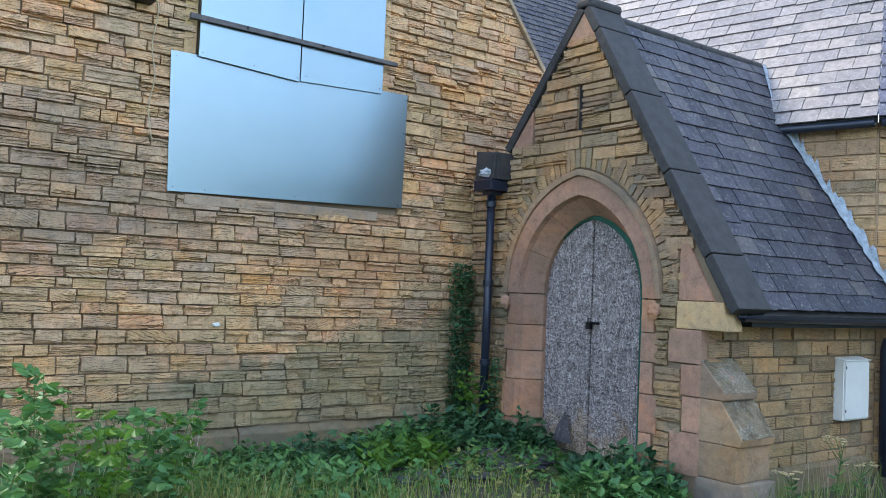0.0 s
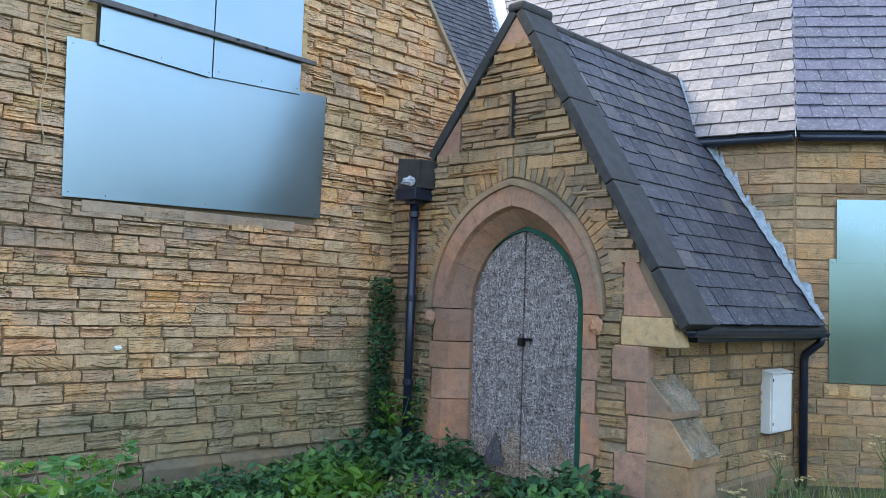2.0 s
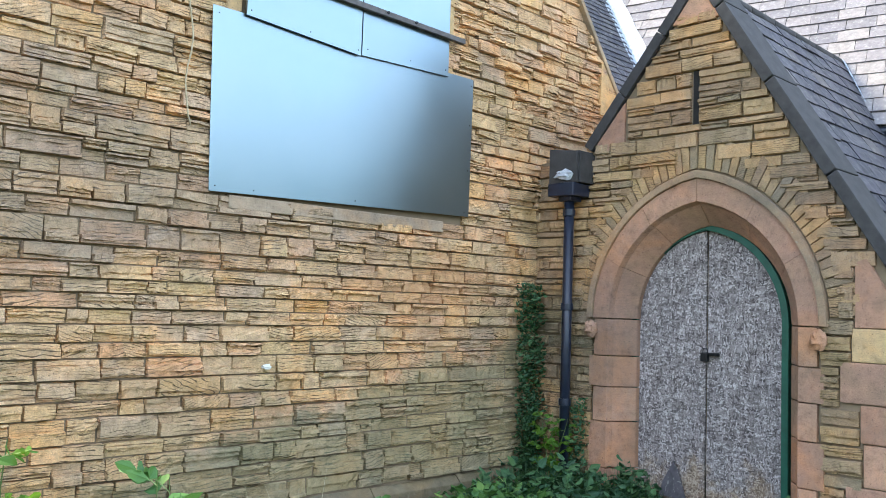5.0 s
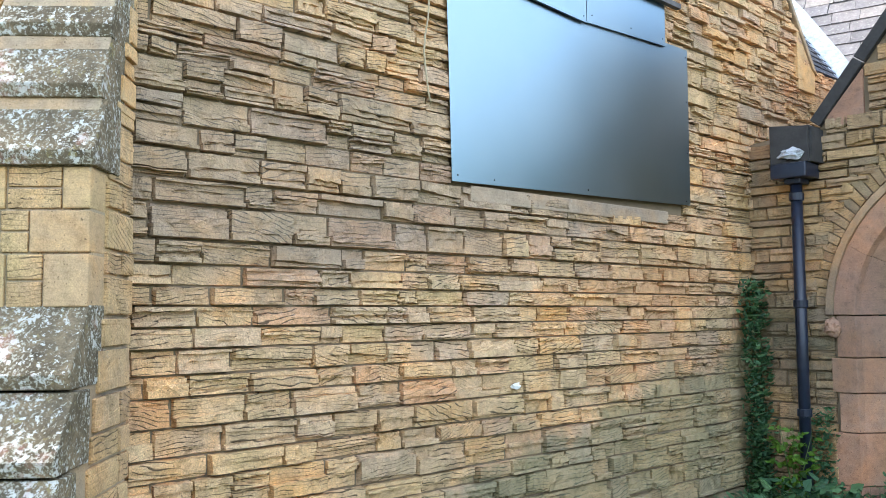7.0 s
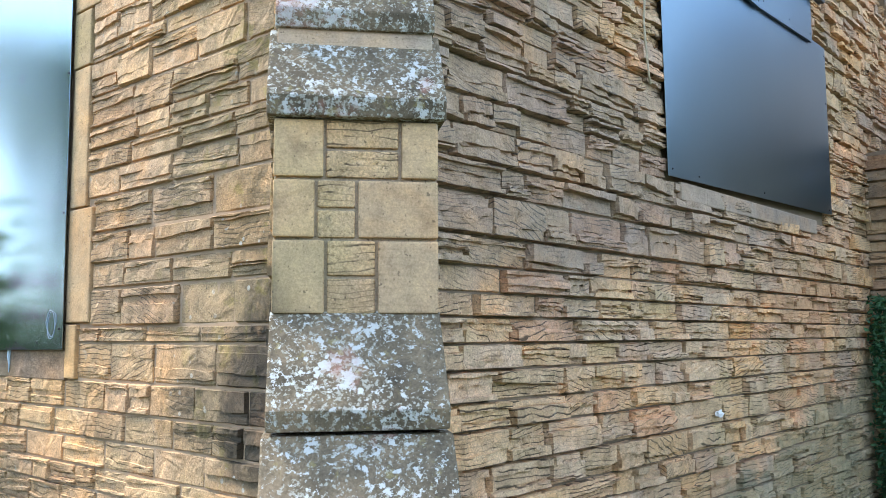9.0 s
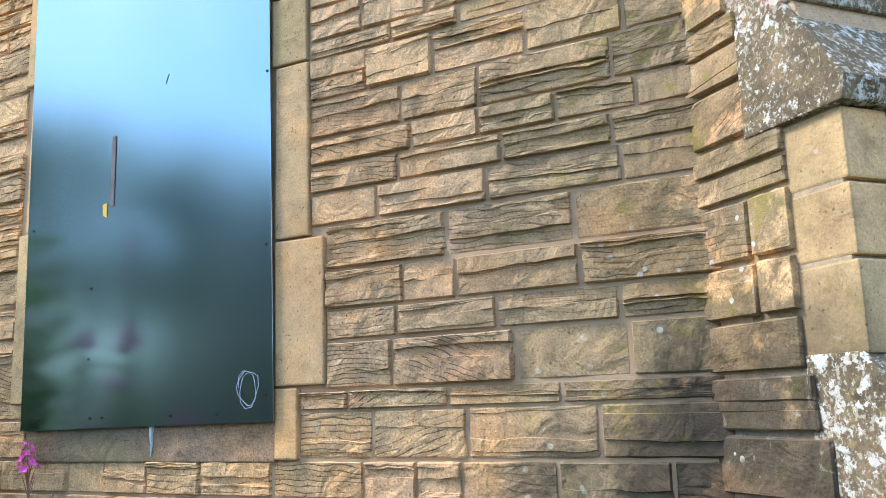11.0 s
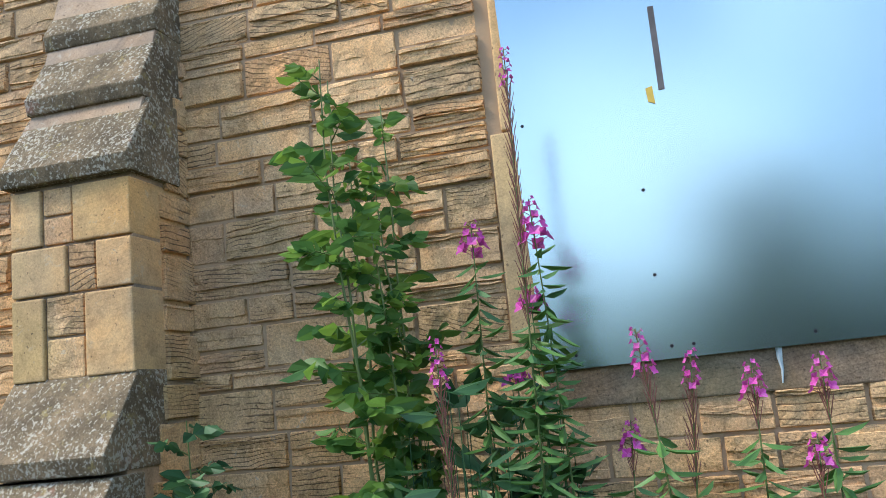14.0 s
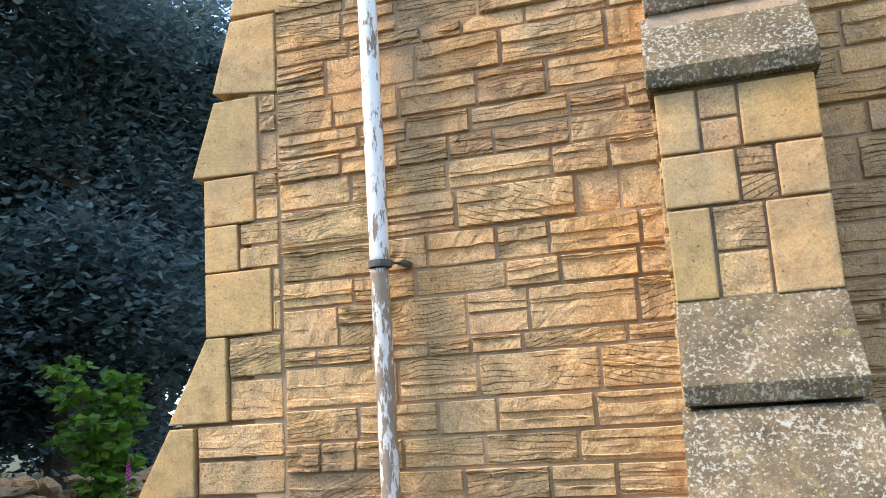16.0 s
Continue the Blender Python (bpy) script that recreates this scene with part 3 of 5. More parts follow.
# ---- gable wall (to the south) ----
COPE_X, COPE_Z, COPE_SLOPE = 7.17, 3.83, 1.26      # lower end of the gable's right slope


def gable_right(z):
    return COPE_X + 0.35 - max(0.0, z - COPE_Z) / COPE_SLOPE if z > COPE_Z else 8.6


body = Geo()
body.prism([(0.60, 7.427, -0.4), (8.6, 7.427, -0.4), (8.6, 7.427, COPE_Z - 0.1), (COPE_X + 0.33, 7.427, COPE_Z - 0.1), (COPE_X + 0.33 - 3.6 / COPE_SLOPE, 7.427, COPE_Z + 3.5),
            (0.60 + 3.0, 7.427, COPE_Z + 3.5), (0.60, 7.427, COPE_Z)], (0, 0.45, 0))
wall_south = thing("wall_south", body, MORTAR_D, "gable wall of rock-faced tan sandstone courses", "wall", kind="structure")

W1_ROWS = courses(0.10, 6.4, 0.095, 0.160, 5)


def spans_south(v0, v1):
    right = min(gable_right(v1), 8.55 if v1 < 3.2 else 9)
    if v0 > 3.0:
        right = min(right, 8.2)
    holes = [(2.78, 5.21)] if v1 > 2.24 and v0 < 3.45 else [(2.95, 4.94)] if v0 >= 3.45 else []
    return cut((0.72, right), holes)


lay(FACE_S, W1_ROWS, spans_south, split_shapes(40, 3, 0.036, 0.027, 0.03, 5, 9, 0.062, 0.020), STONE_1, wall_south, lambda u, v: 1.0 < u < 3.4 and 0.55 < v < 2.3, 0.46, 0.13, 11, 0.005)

plinth = tagged(new("plinth"), "worn chamfered sandstone plinth course", "plinth", kind="structure")
rng = random.Random(31)
x = 0.8
while x < 6.2:
    w = min(rng.uniform(0.5, 0.95), 6.3 - x)
    g = Geo()
    y, z = 7.36 + rng.uniform(-0.006, 0.006), 0.03 + rng.uniform(-0.008, 0.008)
    g.prism([(x + 0.004, 7.45, -0.4), (x + 0.004, y, -0.4), (x + 0.004, y, z), (x + 0.004, 7.415, z + 0.06), (x + 0.004, 7.45, z + 0.06)], (w - 0.008, 0, 0))
    part("plinth_stone", g, DULL, plinth, "", 0.008)
    x += w

sill = Geo()
sill.box((2.92, 7.385, 2.14), (4.97, 7.5, 2.235))
thing("window_sill", sill, BUTT, "lichened sandstone window sill below steel sheets", "sill", kind="structure", bevel=0.008)
for x0, x1 in ((2.84, 2.955), (4.935, 5.03)):
    jamb = Geo()
    jamb.box((x0, 7.395, 3.0), (x1, 7.6, 6.0))
    thing("window_jamb", jamb, ASHLAR, "dressed sandstone window jamb", "window jamb", kind="structure", bevel=0.006)


def sheet(name, corners, way, depth, label, screws, metal=None):
    """A thin steel sheet with folded look and screw heads; corners in order."""
    g = Geo()
    g.prism(corners, Vector(way) * depth)
    ob = thing(name, g, metal or STEEL_D, label, "security sheet", bevel=0.0008)
    out = -Vector(way).normalized()
    for c in screws:
        s = Geo()
        s.tube([Vector(c), Vector(c) + out * 0.003], [0.0055, 0.004], 8)
        part("screw", s, IRON, ob, "dark screw head")
    return ob


Y1 = 7.372
sheet("steel_sheet", [(2.755, Y1, 2.241), (5.255, Y1, 2.300), (5.268, Y1, 3.512), (2.72, Y1, 3.505)], (0, 1, 0), 0.003,
      "large dull galvanised steel sheet boarding up a window", [(2.80, Y1, 2.28), (4.0, Y1, 2.305), (5.2, Y1, 2.33), (5.23, Y1, 2.7), (5.235, Y1, 3.1), (5.24, Y1, 3.45), (2.77, Y1, 3.46), (3.1, Y1, 2.28)])
sheet("steel_sheet", [(2.965, Y1 - 0.030, 3.49), (3.978, Y1 - 0.030, 3.43), (3.978, Y1 - 0.030, 5.2), (2.965, Y1 - 0.030, 5.2)], (0, 1, 0), 0.018,
      "upper galvanised steel sheet boarding up a window", [(3.0, Y1 - 0.030, 3.53), (3.5, Y1 - 0.030, 3.50), (3.95, Y1 - 0.030, 3.47)])
sheet("steel_sheet", [(3.995, Y1 - 0.022, 3.44), (4.935, Y1 - 0.022, 3.47), (4.935, Y1 - 0.022, 5.2), (3.995, Y1 - 0.022, 5.2)], (0, 1, 0), 0.018,
      "upper galvanised steel sheet boarding up a window", [(4.05, Y1 - 0.022, 3.50), (4.5, Y1 - 0.022, 3.51), (4.9, Y1 - 0.022, 3.52)])
bar = Geo()
bar.prism([(2.86, Y1 - 0.075, 3.81), (5.08, Y1 - 0.075, 3.775), (5.08, Y1 - 0.075, 3.815), (2.86, Y1 - 0.075, 3.86)], (0, 0.044, 0))
ob = thing("timber_batten", bar, TIMBER, "dark weathered batten across steel sheets", "batten", bevel=0.003)
for x in (3.4, 4.2, 4.5):
    s = Geo()
    s.tube([(x, Y1 - 0.075, 3.84 - 0.016 * (x - 2.9)), (x, Y1 - 0.083, 3.84 - 0.016 * (x - 2.9))], 0.012, 8)
    part("bolt", s, IRON, ob)
cable = Geo()
cable.tube([(2.57 + 0.02 * math.sin(i * 1.1), 7.375, 3.95 - i * 0.1 if i < 12 else 2.72) for i in range(13)] + [(2.60, 7.375, 2.66)], 0.006, 6)
thing("hanging_cable", cable, ROPE, "pale loose cable hanging down the stone wall", "cable", smooth=True)
bracket = Geo()
bracket.box((2.33, 7.22, 3.86), (2.52, 7.43, 3.90))
bracket.box((2.36, 7.26, 3.90), (2.49, 7.43, 4.02))
thing("lamp_bracket", bracket, IRON, "dark metal lamp bracket on stone wall", "bracket", bevel=0.006)

cope = Geo()
cope.prism([(COPE_X + 0.30, 7.36, COPE_Z - 0.05), (COPE_X + 0.40, 7.36, COPE_Z - 0.10), (COPE_X + 0.40 - 2.2, 7.36, COPE_Z - 0.1 + 2.2 * COPE_SLOPE), (COPE_X + 0.30 - 2.2, 7.36, COPE_Z - 0.05 + 2.2 * COPE_SLOPE)], (0, 0.55, 0))
thing("gable_coping", cope, BUTT, "sloping sandstone gable coping", "coping", kind="structure", bevel=0.01)
kn = Geo()
kn.prism([(COPE_X + 0.02, 7.38, COPE_Z - 0.28), (COPE_X + 0.36, 7.38, COPE_Z - 0.28), (COPE_X + 0.38, 7.38, COPE_Z - 0.09), (COPE_X + 0.10, 7.38, COPE_Z + 0.30), (COPE_X + 0.02, 7.38, COPE_Z + 0.30)], (0, 0.3, 0))
thing("kneeler_stone", kn, ASHLAR, "dressed sandstone kneeler below gable coping", "kneeler", kind="structure", bevel=0.008)

# ---- side wall (to the west) ----
body = Geo()
body.prism([(0.531, 7.43, -0.4), (0.531, 13.1, -0.4), (0.531, 13.1, 5.2), (0.531, 7.43, 5.2)], (0.45, 0, 0))
wall_west = thing("wall_west", body, MORTAR, "side wall of split tan sandstone courses", "wall", kind="structure")


def spans_west(v0, v1):
    z = (v0 + v1) / 2
    if z < 1.30:
        holes = []
    elif z < 1.52:
        holes = [(-10.05, -8.80)]
    elif z < 1.98:
        holes = [(-10.135, -8.70)]
    elif z < 3.45:
        holes = [(-10.14, -8.755)]
    else:
        holes = []
    return cut((-12.98, -7.52), holes + [(-11.60, -11.22)])


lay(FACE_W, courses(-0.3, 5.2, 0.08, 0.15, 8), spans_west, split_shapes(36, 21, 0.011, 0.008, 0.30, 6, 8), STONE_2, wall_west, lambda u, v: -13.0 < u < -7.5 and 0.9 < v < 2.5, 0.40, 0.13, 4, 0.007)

surround = ((8.885, 8.755, 1.98, 2.56), (8.885, 8.70, 1.52, 1.98), (8.885, 8.80, 1.30, 1.52), (8.90, 8.76, 2.56, 2.80), (8.90, 8.70, 2.80, 3.10),
            (10.02, 10.135, 1.50, 2.15), (10.03, 10.10, 2.15, 2.75), (10.03, 10.14, 2.75, 3.2))
window_2 = tagged(new("window_2"), "boarded-up window with dressed sandstone jambs", "window", kind="structure")
for a, b, z0, z1 in surround:
    g = Geo()
    g.box((0.512, min(a, b), z0 + 0.004), (0.75, max(a, b), z1 - 0.004))
    part("jamb_stone", g, ASHLAR, window_2, "", 0.006)
g = Geo()
g.prism([(0.515, 8.885, 1.295), (0.515, 8.885, 1.415), (0.56, 8.885, 1.44), (0.75, 8.885, 1.44), (0.75, 8.885, 1.295)], (0, 1.15, 0))
part("window_sill", g, DULL, window_2, "stained sandstone sill", 0.006)
g = Geo()
g.box((0.512, 8.70, 3.16), (0.75, 10.14, 3.45))
part("lintel", g, ASHLAR, window_2, "", 0.008)
X2 = 0.497
sheet("steel_sheet", [(X2, 10.045, 1.405), (X2, 8.875, 1.418), (X2, 8.905, 3.10), (X2, 10.085, 3.12)], (1, 0, 0), 0.003, "tall dull galvanised steel sheet over a window",
      [(X2, 8.905 + i * 0.001, z) for i, z in enumerate((1.50, 1.97, 2.55, 3.0))] + [(X2, y, 1.445) for y in (9.1, 9.3, 9.62, 9.68, 9.95)] + [(X2, 9.7, z) for z in (1.65, 1.9)] + [(X2, 10.03, 2.15)], STEEL)
tape = Geo()
tape.box((X2 - 0.003, 9.60, 2.19), (X2 - 0.001, 9.618, 2.45))
thing("adhesive_strip", tape, TIMBER, "narrow grey strip of old adhesive on steel sheet", "strip")
tab = Geo()
tab.prism([(X2 - 0.004, 9.632, 2.15), (X2 - 0.004, 9.652, 2.16), (X2 - 0.004, 9.655, 2.20), (X2 - 0.004, 9.635, 2.205)], (0.003, 0, 0))
thing("yellow_tab", tab, plain("yellow_plastic", (0.62, 0.42, 0.06), 0.5), "small yellow plastic tab on steel sheet", "tab")

scratch = Geo()
scratch.tube([(X2 - 0.001, 9.348, 2.635), (X2 - 0.001, 9.362, 2.60)], 0.0012, 5)
thing("scratch_mark", scratch, TIMBER, "short dark scratch on steel sheet", "scratch")

CHALK = plain("pale_chalk", (0.40, 0.49, 0.53), 0.8, 0.0, 0.3)
scribble = Geo()
scribble.tube([(X2 - 0.001, 8.975 + (0.038 + 0.010 * math.sin(i * 0.9)) * math.cos(i * 0.55), 1.525 + (0.055 + 0.012 * math.cos(i * 0.7)) * math.sin(i * 0.55)) for i in range(26)], 0.0010, 5)
thing("chalk_scribble", scribble, CHALK, "faint pale looped scribble on steel sheet", "scribble")
splash = Geo()
splash.tube([(0.513, 9.398, 1.42), (0.511, 9.40, 1.385), (0.5125, 9.397, 1.35), (0.513, 9.402, 1.315)], [0.010, 0.008, 0.004, 0.002], 6)
thing("paint_drip", splash, CHALK, "dried pale drip down the window sill", "drip")


# ---- buttresses ----
def buttress(name, face, width, label, up, heights, bond, crust, dressed, join=0.45):
    """Dressed front between two sloping weatherings; local origin at the front's middle, -y outward. steps: profile of (depth, z)."""
    root = tagged(new(name), label, "buttress", kind="structure")
    hw = width / 2
    core = Geo()
    prof = [(join, -0.4), (-0.30, -0.4), (-0.30, 0.30), (0.004, 1.50), (0.004, 2.06 + up), (0.19, 2.62 + up), (0.19, 2.66 + up), (0.44, 3.4 + up), (join, 3.4 + up)]
    core.prism([face @ Vector((-hw + 0.006, y, z)) for y, z in prof], (face.to_3x3() @ Vector((width - 0.012, 0, 0))))
    part("core", core, BUTT, root, "", 0.004)
    rng = random.Random(len(name) + int(width * 1000))
    # dressed quoins and small stones of the front
    z = 1.52
    for k, h in enumerate(heights):
        a = width * bond[k][0]
        b = width * bond[k][1]
        for u0, u1, small in ((0, a, 0), (a, b, 1), (b, width, 0)):
            for z0, z1 in (((z, z + h / 2), (z + h / 2, z + h)) if small else ((z, z + h),)):
                g = Geo()
                g.box((-hw + u0 + 0.004, -0.012 if not small else -0.006, z0 + 0.004), (-hw + u1 - 0.004, 0.1 if small else 0.30, z1 - 0.004), face)
                part("quoin" if not small else "filling_stone", g, STONE_2 if small else dressed, root, "", 0.006)
        z += h
    # weatherings: sloping slabs with a drip
    for y0, z0, y1, z1, extra in ((-0.165, 1.245, 0.0, 1.53, 0.0), (-0.30, 0.98, -0.15, 1.235, 0.01), (-0.46, 0.66, -0.29, 0.97, 0.02),
                                  (-0.035, 2.03 + up, 0.10, 2.30 + up, 0.015), (0.07, 2.30 + up, 0.185, 2.56 + up, 0.0), (0.165, 2.56 + up, 0.30, 2.86 + up, 0.0)):
        g = Geo()
        t = 0.05
        poly = [(y0, z0), (y0 - 0.012, z0 + t), (y1, z1), (max(y1 + 0.15, y0 + 0.2), z1), (max(y1 + 0.15, y0 + 0.2), z0)]
        hw2 = hw + extra
        g.prism([face @ Vector((-hw2, y, z)) for y, z in poly], (face.to_3x3() @ Vector((2 * hw2, 0, 0))))
        part("weathering", g, crust, root, "lichen-spotted sloping stone", 0.006)
    # rough sides
    shapes = split_shapes(12, 77, 0.005, 0.0035, 0.3, 5, 6)
    for side in (-1, 1):
        turned = face @ Matrix.Translation((side * hw, 0, 0)) @ Matrix.Rotation(side * math.pi / 2, 4, "Z")
        # u runs along the side, from back to front or front to back
        rows = courses(-0.3, 3.2, 0.09, 0.17, 30 + side)

        def spans(v0, v1, side=side):
            z = (v0 + v1) / 2
            front = -0.10 if z < 0.4 else -0.10 + 0.23 * (z - 0.4) / 1.1 if z < 1.5 else 0.14 if z < 2.05 + up else 0.16 + (z - 2.05 - up) * 0.33
            return [(front, join)] if side > 0 else [(-join, -front)]

        lay(turned, rows, spans, shapes, STONE_2, root, lambda u, v: 0.9 < v < 2.6, 0.4, 0.14, 40 + side, limit=120)
    return root


buttress("buttress_corner", pose(0.4215, 7.0955, 0, 0, 0, -40), 0.434, "diagonal corner buttress with lichened weatherings", 0.0, (0.195, 0.157, 0.158), ((0.32, 0.62), (0.26, 0.50), (0.31, 0.76)), LICHEN, STAINED)
buttress("buttress_side", pose(0.21, 11.412, 0, 0, 0, -90), 0.434, "sandstone buttress with lichened weatherings", 0.10, (0.26, 0.155, 0.185), ((0.28, 0.60), (0.47, 0.70), (0.27, 0.52)), LICHEN_2, ASHLAR)

# ---- far corner: dressed quoins in the plane of the side wall ----
quoins = tagged(new("corner_quoins"), "pale dressed quoin stones at the wall's far corner", "quoins", kind="structure")
XW = 0.517
for poly in (
        [(13.02, 1.58), (13.285, 1.58), (13.285, 1.81), (13.02, 1.81)], [(13.15, 1.815), (13.285, 1.815), (13.285, 1.985), (13.15, 1.985)],
        [(13.08, 1.99), (13.285, 1.99), (13.285, 2.165), (13.08, 2.165)], [(13.06, 2.17), (13.335, 2.18), (13.24, 2.465), (13.06, 2.465)],
        [(12.98, 2.47), (13.245, 2.50), (13.165, 2.78), (12.98, 2.78)], [(12.90, 2.785), (13.17, 2.80), (13.05, 3.15), (12.9, 3.15)],
        [(13.205, 1.575), (13.285, 1.575), (13.445, 1.275), (13.205, 1.275)], [(13.34, 1.26), (13.44, 1.26), (13.575, 1.02), (13.34, 1.02)],
        [(13.34, 1.015), (13.575, 1.015), (13.72, 0.70), (13.34, 0.70)], [(13.1, 0.695), (13.72, 0.695), (13.72, -0.4), (13.1, -0.4)]):
    g = Geo()
    g.prism([(XW, y, z) for y, z in poly], (0.42, 0, 0))
    part("quoin", g, ASHLAR, quoins, "", 0.006)
back = Geo()
back.prism([(0.55, 12.9, -0.4), (0.55, 13.66, -0.4), (0.55, 13.66, 0.7), (0.55, 13.26, 1.6), (0.55, 13.26, 2.15), (0.55, 13.0, 3.1), (0.55, 12.9, 5.2)], (0.38, 0, 0))
part("core", back, MORTAR, quoins)
QUOIN_STEPS = ((1.02, -13.335), (1.27, -13.335), (1.578, -13.20), (1.812, -13.016), (1.987, -13.146), (2.167, -13.076), (2.467, -13.056))
lay(FACE_W, [(-0.2 + k * 0.122, 0.122) for k in range(10)] + [(1.02, 0.125), (1.145, 0.125), (1.27, 0.154), (1.424, 0.154), (1.578, 0.117), (1.695, 0.117), (1.812, 0.175), (1.987, 0.09), (2.077, 0.09), (2.167, 0.15), (2.317, 0.15)],
    lambda a, b: [(next((u for z, u in QUOIN_STEPS if (a + b) / 2 < z), -13.0), -12.982)], split_shapes(14, 9, 0.009, 0.0055, 0.35, 6, 7), STONE_2, quoins, lambda u, v: v > 0.9, 0.4, 0.14, 6, limit=60)

pipe = base_of("downpipe", "old downpipe with peeling pale paint on stone wall", "downpipe", (0.45, 12.573, -0.2))
g = Geo()
g.tube([(0, 0.004 * z / 1.95, z) for z in (0.0, 0.02, 0.65, 1.3, 1.93, 1.95)], 0.032, 14)
part("lower_pipe", g, PEEL_D, pipe, "mostly bare brown lower pipe", 0, True)
g = Geo()
g.tube([(0, 0.002, z) for z in (1.97, 1.99, 2.8, 3.6, 4.4, 5.18, 5.2)], 0.034, 14)
part("upper_pipe", g, PEEL, pipe, "", 0, True)
for z in (1.965, 3.8):
    g = Geo()
    g.tube([(0, 0, z - 0.012), (0, 0, z + 0.012)], 0.041, 14)
    g.tube([(0.0, -0.03, z), (0.03, -0.075, z), (0.09, -0.08, z)], 0.012, 8)
    part("pipe_collar", g, TIMBER, pipe, "rusty pipe collar", 0.002)

# ---- porch ----
YC, ZS = 5.74, 1.46            # middle and springing of the doorway
XF = 6.27                      # face of the porch front


def arch_points(w, h, n=8):
    """The pointed arch of half width w and rise h, from the left springing over the apex to the right: (sideways, up)."""
    r = (w * w + h * h) / (2 * w)
    sweep = math.acos(max(-1, min(1, (r - w) / r)))
    left = []
    for i in range(n + 1):
        a = math.pi - i / n * sweep
        left.append(((r - w) + r * math.cos(a), r * math.sin(a)))
    return left + [(-x, z) for x, z in reversed(left[:-1])]


def arch_half(w, h, z):
    """Half width of the opening at a height over the springing."""
    if z <= 0:
        return w
    if z >= h:
        return 0.0
    r = (w * w + h * h) / (2 * w)
    return max(0.0, math.sqrt(max(0.0, r * r - z * z)) - (r - w))


APEX, L_END, R_END = (5.745, 4.27), (6.80, 2.96), (3.99, 1.42)
hole = [(YC + s, ZS + z) for s, z in reversed(arch_points(0.88, 1.02))]
front = Geo()
outline = [(7.43, -0.4), (7.43, 2.90), L_END, APEX, R_END, (4.27, 1.30), (4.27, -0.4), (YC - 0.88, -0.4)] + hole[::1] + [(YC + 0.88, -0.4)]
if abs(hole[0][0] - (YC - 0.88)) > 0.2:
    outline = outline[:8] + hole[::-1] + outline[-1:]
front.prism([(XF, y, z) for y, z in outline], (0.40, 0, 0))
wall_porch = thing("wall_porch_front", front, MORTAR_D, "gabled porch front of brown rock-faced sandstone", "wall", kind="structure")


def spans_porch(v0, v1):
    zm = (v0 + v1) / 2
    left = 7.42 if v1 < 2.9 else APEX[0] + (APEX[1] - v1) * (L_END[0] - APEX[0]) / (APEX[1] - L_END[1])
    right = 4.30 if v1 < 1.38 else APEX[0] - (APEX[1] - v1) * (APEX[0] - R_END[0]) / (APEX[1] - R_END[1])
    holes = []
    w = max(arch_half(1.13, 1.34, v0 - ZS), arch_half(1.13, 1.34, v1 - ZS)) if v0 > ZS else 1.0
    if w > 0.02:
        holes.append((-(YC + w), -(YC - w)))
    if v0 > 3.06 and v1 < 3.60:
        holes.append((-5.80, -5.74))
    if 2.93 < v0 < 3.25:
        left = min(left, 6.42)
    if zm > 3.98:
        return []
    for top, edge in ((0.355, 4.565), (0.655, 4.445), (0.925, 4.465), (1.217, 4.605), (1.457, 4.525), (1.93, 4.505)):
        if zm < top:
            right = max(right, edge)
            break
    return cut((-left, -right), holes)


lay(FACE_P, courses(-0.2, 4.2, 0.075, 0.14, 15), spans_porch, split_shapes(24, 31, 0.026, 0.016, 0.2, 4, 8), STONE_3, wall_porch, lambda u, v: True, 0.46, 0.16, 9)
# A solid dark bar on the face; the slit's shadow is its colour.
slit = Geo()
slit.box((XF - 0.004, 5.745, 3.06), (XF + 0.03, 5.795, 3.60))
thing("ventilation_slit", slit, HOLE, "narrow dark slit in the porch gable", "slit", kind="structure")

# smooth pink stones of the gable and its corners
for poly in ([(6.45, 2.94), (6.74, 2.94), (6.74, 3.02), (6.45, 3.36)], [(5.54, 3.95), (6.0, 3.95), (5.75, 4.26)],
             [(4.14, 1.46), (4.50, 1.46), (4.50, 1.92), (4.42, 1.96)], [(4.0, 1.22), (4.52, 1.22), (4.52, 1.455), (4.05, 1.455)],
             [(4.26, 0.93), (4.60, 0.93), (4.60, 1.215), (4.26, 1.215)], [(4.26, 0.66), (4.46, 0.66), (4.46, 0.92), (4.26, 0.92)],
             [(4.26, 0.36), (4.44, 0.36), (4.44, 0.65), (4.26, 0.65)], [(4.26, 0.0), (4.56, 0.0), (4.56, 0.35), (4.26, 0.35)]):
    g = Geo()
    g.prism([(XF - 0.028, y, z) for y, z in poly], (0.2, 0, 0))
    part("dressed_stone", g, ASHLAR if poly[0][0] == 4.0 else PINK, wall_porch, "smooth pinkish dressed stone", 0.008)

doorway = tagged(new("doorway"), "pointed doorway with moulded pink sandstone jambs", "doorway", kind="structure")


def section(s_out, s_in, s_deep, z_out, z_in, z_deep, sign):
    return [(XF - 0.035, YC + sign * s_out, z_out), (XF - 0.035, YC + sign * s_in, z_in), (XF + 0.03, YC + sign * (s_in - 0.02), z_in), (XF + 0.20, YC + sign * s_deep, z_deep), (XF + 0.36, YC + sign * s_deep, z_deep), (XF + 0.36, YC + sign * s_out, z_out)]


def loft(rings):
    g = Geo()
    n = len(rings[0])
    for r in rings:
        g.v += [tuple(p) for p in r]
    for k in range(len(rings) - 1):
        for i in range(n):
            j = (i + 1) % n
            g.f.append((k * n + i, k * n + j, (k + 1) * n + j, (k + 1) * n + i))
    g.f.append(tuple(range(n - 1, -1, -1)))
